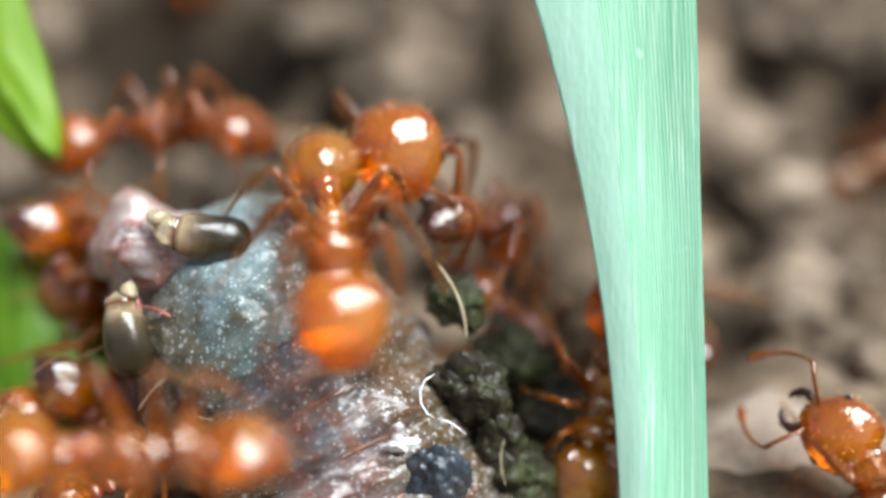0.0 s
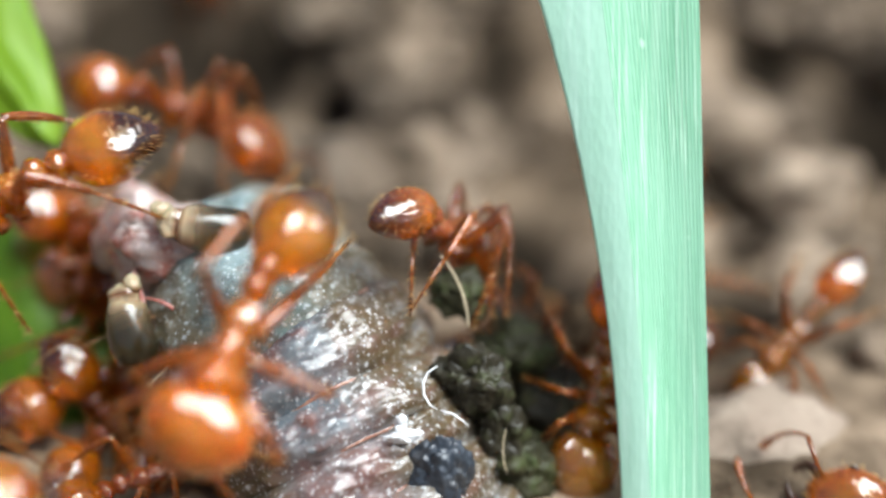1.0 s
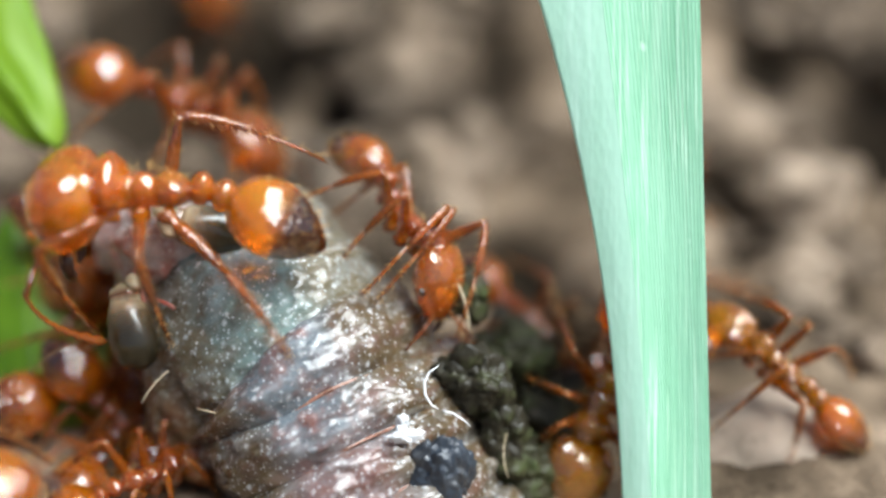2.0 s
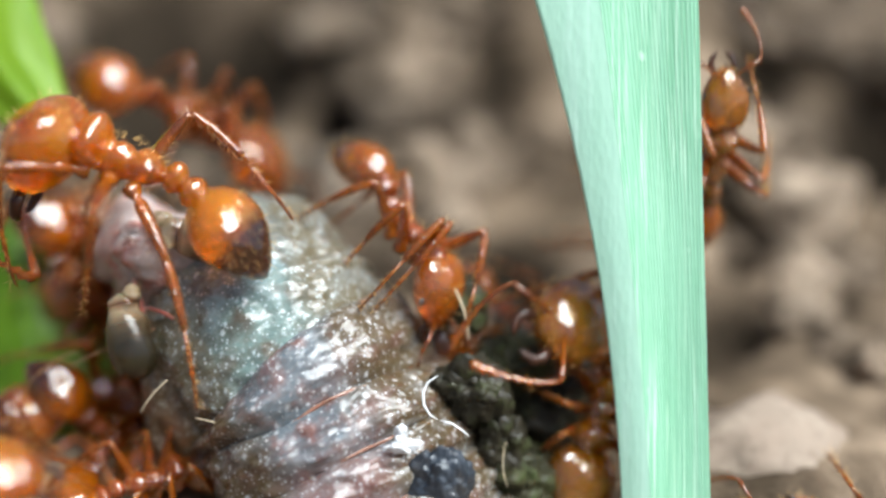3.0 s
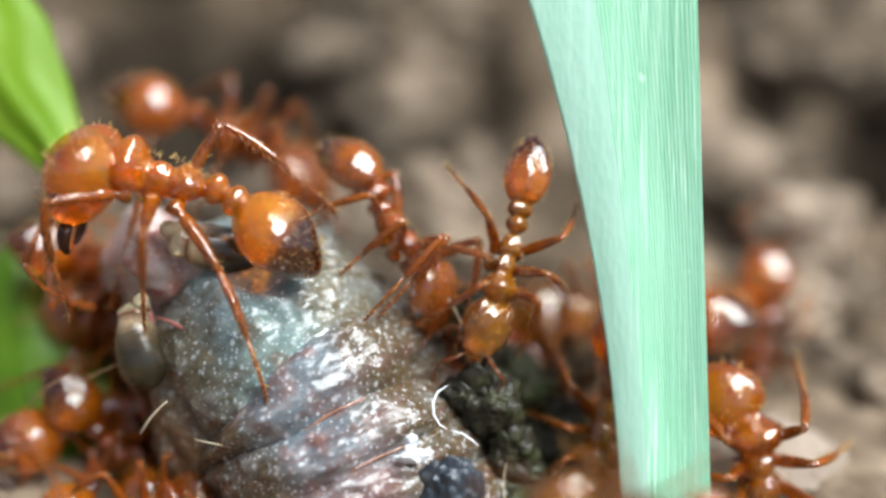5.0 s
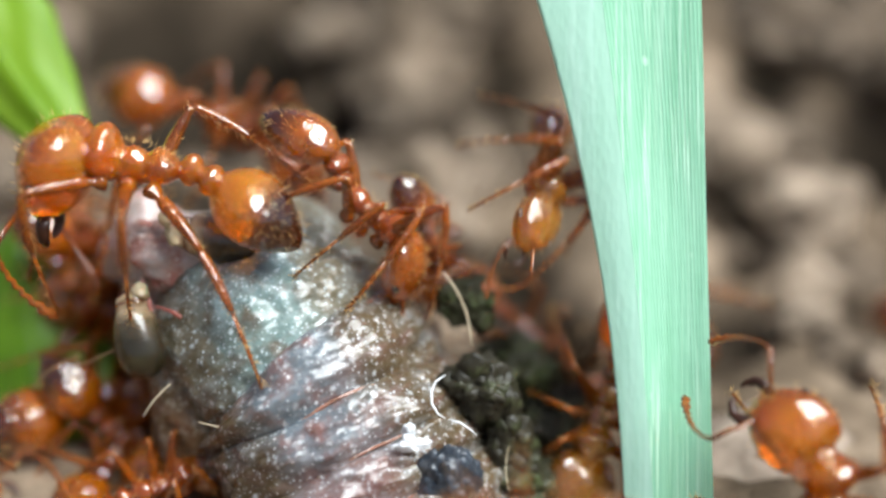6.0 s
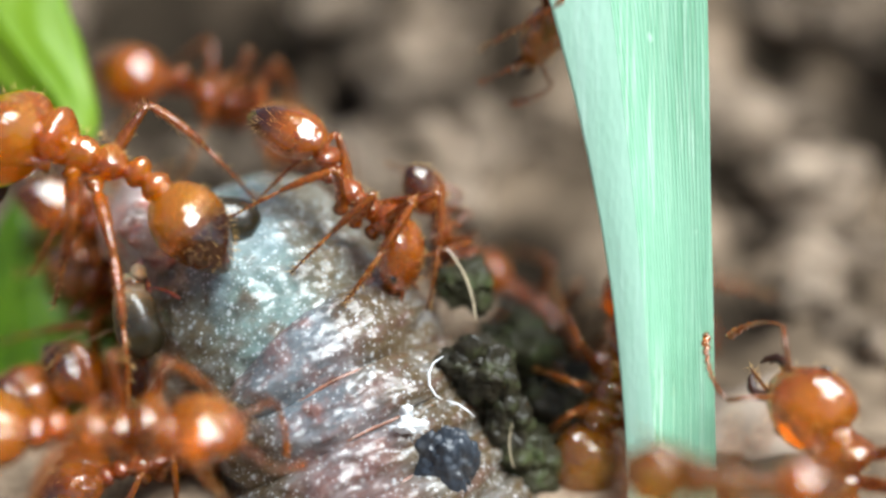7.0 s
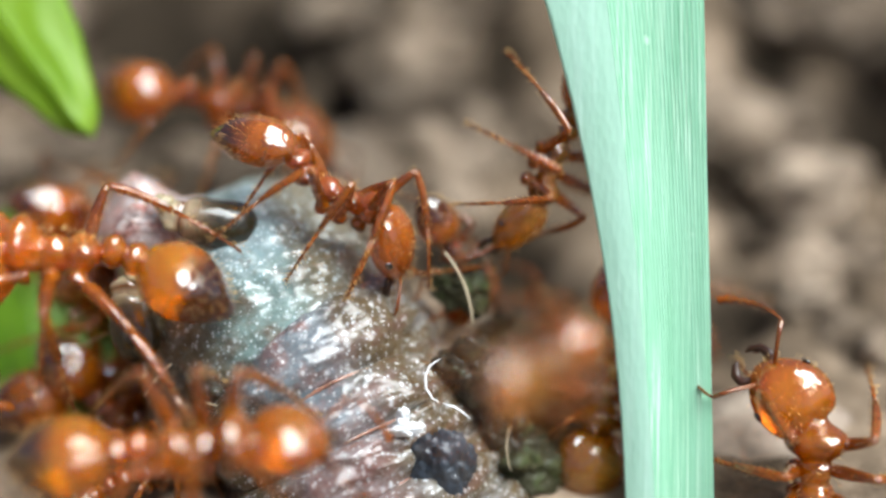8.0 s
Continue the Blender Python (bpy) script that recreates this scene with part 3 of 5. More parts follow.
# ---- soil lumps by the carcass ----
def clod(centre, radii, seed, mat, label):
    """A crumbly lump of soil: a core with crumbs sticking out of it."""
    bm = bmesh.new()
    lump(bm, (0, 0, 0), tuple(0.8 * q for q in radii), seed, 0.36, 5, 1.2)
    ob = part("soil_clod", bm, mat, None, "", at(*centre))
    rnd = random.Random(int(seed * 10))
    for i in range(8):
        d = Vector([rnd.gauss(0, 1) for _ in range(3)]).normalized()
        k = rnd.uniform(0.16, 0.5) * min(radii)
        bm = bmesh.new()
        lump(bm, (0, 0, 0), tuple(k * rnd.uniform(0.6, 1.4) for _ in range(3)), seed + i, 0.4, 3, 1.3)
        part("crumb", bm, mat, ob, "", at(*(d[q] * radii[q] * 0.72 for q in range(3))))
    return tagged(ob, label, "soil clod")


STUCK = []
STUCK.append(clod((0.58, 21.44, 2.05), (0.75, 0.7, 0.72), 1.7, M_WET, "wet dark soil clod stuck to the carcass"))
STUCK.append(clod((0.33, 22.91, 3.09), (0.7, 0.6, 0.5), 2.9, M_MOSSY, "dark mossy green soil clod behind the carcass"))
# This lump stands in for a soft dark stain on the skin.
bm = bmesh.new()
lump(bm, (0, 0, 0), (0.56, 0.34, 0.82), 4.1, 0.34, 5, 1.1)
STUCK.append(tagged(part("soil_clod", bm, M_SLATE, None, "", at(-0.06, 19.74, 0.98)), "wet blue-black lump standing in for a dark stain on the carcass", "soil clod"))
STUCK.append(clod((1.05, 21.25, 0.95), (0.6, 0.6, 0.8), 5.2, M_WET, "wet dark soil clod low beside the carcass"))
clod((1.55, 21.28, 0.06), (0.9, 0.8, 0.9), 6.6, M_MOSSY, "dark mossy soil clod low beside the carcass")
clod((2.34, 25.24, -0.67), (1.5, 1.1, 1.2), 7.9, M_DAMP, "brown soil clod in shade behind the grass blade")
clod((1.23, 24.40, 1.07), (0.9, 0.8, 0.7), 8.3, M_WET, "dark soil clod under the ants")
clod((2.1, 23.3, 0.3), (1.3, 0.9, 0.9), 9.4, M_WET, "wet dark soil heaped between carcass and blade")
clod((3.0, 24.6, 0.9), (1.0, 0.8, 0.8), 10.2, M_DAMP, "damp brown soil clod behind the grass blade")
clod((1.4, 23.1, 1.5), (0.8, 0.6, 0.6), 10.9, M_MOSSY, "dark mossy soil clod behind the carcass")
bm = bmesh.new()
lump(bm, (0, 0, 0), (2.0, 1.4, 1.5), 11.5, 0.20, 4, 1.2)
tagged(part("stone", bm, M_STONE, None, "", at(6.25, 22.60, -0.75)), "pale tan rounded stone on the earth beside the blade", "stone")
clod((-6.3, 22.0, -1.6), (1.9, 1.2, 1.3), 13.3, M_DAMP, "damp brown soil heap under the crowding ants")
clod((-3.9, 21.0, -1.3), (1.2, 0.9, 1.0), 14.1, M_DAMP, "damp brown soil clod against the carcass")
clod((-5.96, 24.80, 0.03), (1.9, 1.4, 1.6), 12.7, M_DAMP, "large damp brown soil clod behind the torn carcass")


def fibre(points, r, label, mat=M_STRAW):
    """A dry hair of plant stuff lying on the heap; some strands stand in for ant legs and an antenna."""
    bm = bmesh.new()
    p = [Vector(q) for q in points]
    line = [p[0] * (1 - f) ** 2 + 2 * p[1] * f * (1 - f) + p[2] * f * f for f in [i / 14 for i in range(15)]]
    c = p[0]
    tube(bm, [q - c for q in line], [r * (0.5 + 0.5 * math.sin(math.pi * (0.1 + 0.8 * i / 14))) for i in range(15)], 7)
    return tagged(part("plant_fibre", bm, mat, None, "", at(*c)), label, "plant fibre")


fibre(((-5.41, 20.63, 1.98), (-5.19, 20.60, 2.39), (-4.89, 20.70, 2.61)), 0.022, "short pale dry fibre on the crowded heap")
fibre(((-4.40, 20.42, 2.00), (-4.05, 20.30, 1.99), (-3.74, 20.19, 1.98)), 0.014, "thin pale dry fibre lying on the carcass")
# two brown strands added in place of thin ant legs
fibre(((-6.88, 21.68, 2.33), (-6.11, 21.66, 2.76), (-5.26, 21.70, 3.09)), 0.018, "long brown strand standing in for a leg across the torn end", M_LEG_STRAND)
fibre(((-7.72, 21.70, 1.90), (-7.35, 21.70, 2.38), (-6.78, 21.79, 2.57)), 0.016, "brown strand standing in for a leg on the crowded heap", M_LEG_STRAND)
# pale strand added in place of an antenna
fibre(((-0.09, 22.26, 4.06), (0.39, 21.94, 3.60), (0.43, 21.61, 2.90)), 0.024, "pale curved strand standing in for an antenna behind the carcass")
fibre(((1.13, 20.40, 0.55), (0.98, 20.58, 0.92), (1.11, 20.83, 1.23)), 0.012, "fine dry fibre by the soil clod")


# ---- grass blade and leaf ----
def build_blade():
    """A tall folded grass blade rising from the soil; s runs from the soil upward in millimetres."""
    root = tagged(new("grass_blade"), "pale mint green grass blade with fine parallel veins, standing upright", "grass blade")
    root.matrix_basis = at(0.00, 21.87, 4.80, -25, 0, 0)
    def edges(s):
        fall = max(0.0, (s - 9.0) / 11.0)
        left = 3.14 - 0.050 * (s + 4.4) - 0.0148 * (s + 4.4) ** 2
        rib = 3.63 - 0.068 * (s + 4.4) - 0.0042 * (s + 4.4) ** 2
        right = 4.71 - 0.027 * (s + 4.4)
        close = max(0.0, 1 - fall ** 2)
        return rib + (left - rib) * close, rib, rib + (right - rib) * close
    def sheet(which, count, mat, label):
        bm = bmesh.new()
        front, back = [], []
        steps = 110
        for j in range(steps + 1):
            s = -6.4 + 26.2 * j / steps
            left, rib, right = edges(s)
            one, two = (left, rib + 0.02) if which == 0 else (rib, right)
            a1, b1 = [], []
            for i in range(count + 1):
                f = i / count
                x = one + (two - one) * f
                if which == 0:
                    y = 0.14 * (1 - f) ** 1.2 - 0.02 * math.sin(math.pi * f) + 0.004
                else:
                    y = 0.05 * f + 0.10 * math.sin(math.pi * f) - 0.0026 * math.cos(f * math.tau * 24 + 2.5 * noise.noise(Vector((f * 5, 0, 3)))) * (1 + 1.2 * noise.noise(Vector((f * 9, s * 0.3, 0))))
                y += 0.05 * noise.noise(Vector((x * 0.8, s * 0.35, 2.0)))
                edge = 0.05 if (which == 0 and i == 0) or (which == 1 and i == count) else 0.13
                a1.append(bm.verts.new((x, y, s)))
                b1.append(bm.verts.new((x, y + edge, s)))
            front.append(a1)
            back.append(b1)
        for j in range(steps):
            for i in range(count):
                bm.faces.new((front[j][i], front[j][i + 1], front[j + 1][i + 1], front[j + 1][i]))
                bm.faces.new((back[j][i], back[j + 1][i], back[j + 1][i + 1], back[j][i + 1]))
            i = 0 if which == 0 else count
            bm.faces.new((front[j][i], front[j + 1][i], back[j + 1][i], back[j][i]))
        for j in (0, steps):
            for i in range(count):
                bm.faces.new((front[j][i], back[j][i], back[j][i + 1], front[j][i + 1]))
        return part("fold" if which == 0 else "veined_side", bm, mat, root, label)
    sheet(0, 16, M_RIB, "smooth folded side of the blade")
    sheet(1, 150, M_BLADE, "finely veined side of the blade")
    return root


blade = build_blade()


def build_leaf(name, m, length, width, bend, label, mat):
    whole = tagged(new(name), label, "leaf")
    whole.matrix_basis = m
    root = bmesh.new()
    rows, cols = 40, 14
    front, back = [], []
    for j in range(rows + 1):
        s = j / rows
        half = width * (math.sin(math.pi * min(1, 0.06 + 0.94 * s)) ** 0.6) * (1 - 0.25 * s)
        a1, b1 = [], []
        for i in range(cols + 1):
            f = 2 * i / cols - 1
            x = f * half + 0.10 * noise.noise(Vector((f * 2, s * 9, 4)))
            y = bend * s * s + 0.35 * abs(f) ** 1.4 + 0.12 * noise.noise(Vector((f * 3, s * 6, 1)))
            a1.append(root.verts.new((x, y, s * length)))
            b1.append(root.verts.new((x, y + 0.14, s * length)))
        front.append(a1)
        back.append(b1)
    for j in range(rows):
        for i in range(cols):
            root.faces.new((front[j][i], front[j][i + 1], front[j + 1][i + 1], front[j + 1][i]))
            root.faces.new((back[j][i], back[j + 1][i], back[j + 1][i + 1], back[j][i + 1]))
        for i in (0, cols):
            root.faces.new((front[j][i], front[j + 1][i], back[j + 1][i], back[j][i]))
    for j in (0, rows):
        for i in range(cols):
            root.faces.new((front[j][i], back[j][i], back[j][i + 1], front[j][i + 1]))
    part("leaf_blade", root, mat, whole)
    bm = bmesh.new()
    tube(bm, [(0, bend * s * s + 0.02, s * length) for s in [0.05 * i for i in range(20)]], [0.13 - 0.006 * i for i in range(20)], 8)
    part("midrib", bm, mat, whole)
    return whole


LEAF = build_leaf("leaf", at(-11.86, 28.10, 10.80, -146, 32, -164), 7.8, 1.55, 0.3, "bright green leaf hanging in behind the ants", M_LEAF)
stalk = bmesh.new()
foot = LEAF.matrix_basis.inverted() @ Vector((-0.0150, 0.0300, -0.001)) / MM
tube(stalk, [foot * (1 - f) ** 2 + Vector((0, 0, -5)) * 2 * f * (1 - f) + Vector((0, 0.02, 0.5)) * f * f for f in [i / 16 for i in range(17)]], [0.24 - 0.006 * i for i in range(17)], 10)
part("stalk", stalk, M_LEAF_SHADED, LEAF, "thin green stalk")
build_leaf("leaf", at(-7.57, 21.74, -0.89, -45, -15, 7), 6.5, 1.75, 0.3, "green leaf leaning low over the soil behind the crowd", M_LEAF_SHADED)


# ---- ants ----
def head_shape(c):
    w = 1 + 0.10 * (-c.x) - 0.10 * max(0, c.x) ** 2
    notch = 0.16 * max(0.0, -c.x) ** 3 * max(0.0, 1 - (c.y / 0.55) ** 2)
    return Vector((c.x * (1 - 0.06 * abs(c.z)) + notch, c.y * w, c.z * (1 - 0.18 * max(0, c.x))))


def bristles(count, seed, place, size, r=0.008):
    rnd = random.Random(seed)
    bm = bmesh.new()
    for _ in range(count):
        root, nrm = place(rnd)
        lean = Vector((-0.5, rnd.uniform(-0.3, 0.3), rnd.uniform(-0.2, 0.3)))
        spike(bm, root, root + (nrm + lean * 0.7).normalized() * size * rnd.uniform(0.6, 1.2), r)
    return bm


def on_ball(radii, centre, test):
    def place(rnd):
        while True:
            d = Vector([rnd.gauss(0, 1) for _ in range(3)]).normalized()
            if test(d):
                q = Vector((d.x * radii[0], d.y * radii[1], d.z * radii[2]))
                return q * 0.985 + Vector(centre), Vector((d.x / radii[0], d.y / radii[1], d.z / radii[2])).normalized()
    return place


FEMUR, TIBIA, TARSUS = 1.45, 1.20, 1.40
ANT = {}


def build_ant_meshes():
    bm = bmesh.new()
    ball(bm, (0.66, 0, 0), (0.84, 0.74, 0.58), None, 32, 22, head_shape)
    ANT["head"] = finish("head", bm, M_HEAD)
    bm = bmesh.new()
    ball(bm, (0, 0, 0), (0.10, 0.045, 0.10), None, 12, 8)
    ANT["eye"] = finish("eye", bm, M_EYE)
    for side, key in ((1, "mandible_l"), (-1, "mandible_r")):
        bm = bmesh.new()
        tube(bm, [(0, 0, 0), (0.16, 0.10 * side, -0.02), (0.32, 0.08 * side, -0.04), (0.44, -0.05 * side, -0.05), (0.47, -0.16 * side, -0.05)], [0.10, 0.10, 0.085, 0.06, 0.02], 10)
        for k in range(3):
            spike(bm, Vector((0.30 + 0.06 * k, 0.0 - 0.02 * side * k, -0.05)), Vector((0.36 + 0.05 * k, -0.10 * side, -0.05)), 0.03)
        ANT[key] = finish("mandible", bm, M_JAW)
        bm = bmesh.new()
        pts = [Vector((0, 0, 0)), Vector((0.30, 0.36 * side, 0.16)), Vector((0.52, 0.66 * side, 0.24))]
        tube(bm, pts, [0.035, 0.04, 0.05], 8)
        q = [Vector((0.52, 0.66 * side, 0.24)) + Vector((0.13 * i, -0.008 * i * i * side, -0.006 * i * i - 0.03 * i)) for i in range(9)]
        rr = []
        pp = []
        for i, c in enumerate(q):
            fat = 0.030 + 0.003 * i + (0.022 if i > 6 else 0)
            pp += [c, c + Vector((0.08, 0, -0.02))]
            rr += [fat * 0.90, fat]
        tube(bm, pp, rr, 8)
        ANT["antenna_l" if side > 0 else "antenna_r"] = finish("antenna", bm, M_LEG)
    ANT["head_bristles"] = finish("bristles", bristles(90, 2, on_ball((0.84, 0.75, 0.58), (0.66, 0, 0), lambda d: d.z > -0.3), 0.13, 0.005), M_HAIR)

    bm = bmesh.new()
    rings, n = [], 24
    xs = (-0.98, -0.86, -0.78, -0.66, -0.50, -0.34, -0.22, -0.10, 0.06, 0.20, 0.34, 0.52, 0.70, 0.84, 0.92, 1.04)
    tops = (0.06, 0.06, 0.12, 0.24, 0.32, 0.31, 0.17, 0.25, 0.28, 0.20, 0.46, 0.62, 0.56, 0.34, 0.22, 0.20)
    lows = (-0.15, -0.15, -0.20, -0.30, -0.36, -0.37, -0.38, -0.38, -0.39, -0.40, -0.39, -0.36, -0.28, -0.16, -0.10, -0.10)
    wide = (0.10, 0.10, 0.15, 0.26, 0.32, 0.30, 0.21, 0.27, 0.28, 0.25, 0.45, 0.60, 0.53, 0.30, 0.18, 0.17)
    for j in range(61):
        x = 1.04 - 2.02 * j / 60
        soft = [x - 0.04, x, x + 0.04]
        top, low, wd = (sum(np.interp(soft, xs, q)) / 3 for q in (tops, lows, wide))
        ring = []
        for k in range(n):
            w = k * math.tau / n
            z = math.sin(w)
            dent = 1 - 0.07 * math.exp(-((z - 0.1) / 0.18) ** 2) * math.exp(-((x - 0.2) / 0.12) ** 2)
            ring.append(bm.verts.new((x, wd * dent * math.cos(w), top * z if z > 0 else -low * z)))
        rings.append(ring)
    for one, two in zip(rings, rings[1:]):
        for k in range(n):
            bm.faces.new((one[k], one[(k + 1) % n], two[(k + 1) % n], two[k]))
    bm.faces.new(rings[0])
    bm.faces.new(rings[-1][::-1])
    ANT["mesosoma"] = finish("mesosoma", bm, M_BODY)
    ANT["back_bristles"] = finish("bristles", bristles(70, 9, on_ball((0.85, 0.40, 0.36), (0.02, 0, 0.0), lambda d: d.z > 0.1), 0.15, 0.005), M_HAIR)
    bm = bmesh.new()
    ball(bm, (0, 0, 0.02), (0.22, 0.27, 0.30), None, 18, 12)
    tube(bm, [(0.10, 0, -0.1), (-0.10, 0, -0.1), (-0.26, 0, -0.06)], [0.10, 0.10, 0.10], 10)
    ANT["petiole"] = finish("petiole", bm, M_BODY)
    bm = bmesh.new()
    ball(bm, (0, 0, 0), (0.23, 0.31, 0.29), None, 18, 12)
    tube(bm, [(-0.1, 0, -0.02), (-0.22, 0, -0.03), (-0.3, 0, -0.03)], [0.16, 0.14, 0.2], 10)
    ANT["postpetiole"] = finish("postpetiole", bm, M_BODY)

    bm = bmesh.new()
    rings, n, rows = [], 32, 44
    for j in range(rows + 1):
        u = j / rows
        r = math.sin(math.pi * min(1.0, u * 0.985 + 0.012) ** 0.82) ** 0.62
        for cut in (0.58, 0.74, 0.87):
            r *= 1 - 0.05 * math.exp(-((u - cut) / 0.012) ** 2) + 0.012 * (1 if u < cut else -1)
        rings.append([bm.verts.new((-1.98 * u, 0.72 * r * math.cos(k * math.tau / n), 0.68 * r * math.sin(k * math.tau / n) - 0.10 * u * u)) for k in range(n)])
    for one, two in zip(rings, rings[1:]):
        for k in range(n):
            bm.faces.new((one[k], one[(k + 1) % n], two[(k + 1) % n], two[k]))
    bm.faces.new(rings[0])
    bm.faces.new(rings[-1][::-1])
    ANT["gaster"] = finish("gaster", bm, M_GASTER)
    ANT["gaster_bristles"] = finish("bristles", bristles(170, 5, on_ball((0.97, 0.70, 0.66), (-0.90, 0, -0.03), lambda d: d.x < 0.6 and d.z > -0.2), 0.19, 0.0045), M_HAIR)

    rnd = random.Random(8)
    for key, length, r0, r1, fat in (("leg", FEMUR, 0.085, 0.065, 0.140), ("tibia", TIBIA, 0.062, 0.058, 0.090), ("tarsus", TARSUS, 0.046, 0.028, 0.040)):
        bm = bmesh.new()
        count = 12
        if key == "tarsus":
            pts, rad = [], []
            for i in range(5):
                a0, a1 = (0, 0.42, 0.60, 0.75, 0.88)[i], (0.42, 0.60, 0.75, 0.88, 1.0)[i]
                bow = lambda f: (f * length, 0, -0.10 * f * f)
                pts += [bow(a0 + 0.01), bow(a1 - 0.01)]
                rad += [r0 * (0.75 - 0.06 * i), r0 * (0.95 - 0.05 * i)]
            tube(bm, pts, rad, 7)
            for s in (1, -1):
                spike(bm, Vector((length * 0.98, 0, -0.10)), Vector((length * 1.07, 0.06 * s, -0.15)), 0.014)
        else:
            tube(bm, [(length * i / count, 0, 0.04 * math.sin(math.pi * i / count)) for i in range(count + 1)], [((0.19, 0.15, 0.075)[i] if i < 3 and key == "leg" else r0 + (r1 - r0) * i / count + (fat - r0) * math.sin(math.pi * (i / count) ** 0.8)) for i in range(count + 1)], 9)
        ANT[key] = finish(key, bm, M_LEG)
        bm = bmesh.new()
        for _ in range(60 if key == "tibia" else 30):
            f, w = rnd.uniform(0.1, 0.98), rnd.uniform(0, math.tau)
            o = Vector((0, math.cos(w), math.sin(w)))
            q = Vector((f * length, 0, 0)) + o * (0.035 if key != "tarsus" else 0.02)
            spike(bm, q, q + (o * 0.7 + Vector((0.6, 0, 0))) * rnd.uniform(0.12, 0.21), 0.007)
        ANT[key + "_bristles"] = finish("bristles", bm, M_HAIR)
    for key, mat in (("head", M_HEAD_Y), ("mesosoma", M_BODY_Y), ("petiole", M_BODY_Y), ("postpetiole", M_BODY_Y), ("gaster", M_GASTER_B)):
        ANT[key + "_yellow"] = ANT[key].copy()
        ANT[key + "_yellow"].materials[0] = mat
    for key, mat in (("head", M_HEAD_B), ("mesosoma", M_BODY_B), ("petiole", M_BODY_B), ("postpetiole", M_BODY_B), ("gaster", M_GASTER_B)):
        ANT[key + "_brown"] = ANT[key].copy()
        ANT[key + "_brown"].materials[0] = mat


build_ant_meshes()
HIPS = [(0.45, 0.26, -0.36), (0.02, 0.26, -0.38), (-0.38, 0.24, -0.36), (0.45, -0.26, -0.36), (0.02, -0.26, -0.38), (-0.38, -0.24, -0.36)]
STANCE = [(2.0, 1.3, -1.2), (0.10, 2.2, -1.2), (-2.3, 1.8, -1.2), (1.9, -1.4, -1.2), (-0.10, -2.2, -1.2), (-2.2, -1.9, -1.2)]


def leg_pose(hip, foot):
    """The femur's pose and the knee's bend that bring the foot to its place."""
    hip, foot = Vector(hip), Vector(foot)
    d = foot - hip
    low = TIBIA + TARSUS
    reach = min(d.length, (FEMUR + low) * 0.985)
    reach = max(reach, low - FEMUR + 0.05)
    d.normalize()
    up = Vector((hip.x * 0.9, 0.5 if hip.y > 0 else -0.5, 1.0))
    up = (up - d * up.dot(d)).normalized()
    lift = math.acos(max(-1, min(1, (FEMUR ** 2 + reach ** 2 - low ** 2) / (2 * FEMUR * reach))))
    x = d * math.cos(lift) + up * math.sin(lift)
    y = d.cross(up).normalized() * -1
    z = x.cross(y)
    knee = hip + x * FEMUR
    down = (hip + d * reach - knee).normalized()
    bend = math.atan2(-down.dot(z), down.dot(x))
    turn = Matrix((x, y, z)).transposed().to_4x4()
    return Matrix.Translation(hip * MM) @ turn, math.degrees(bend)


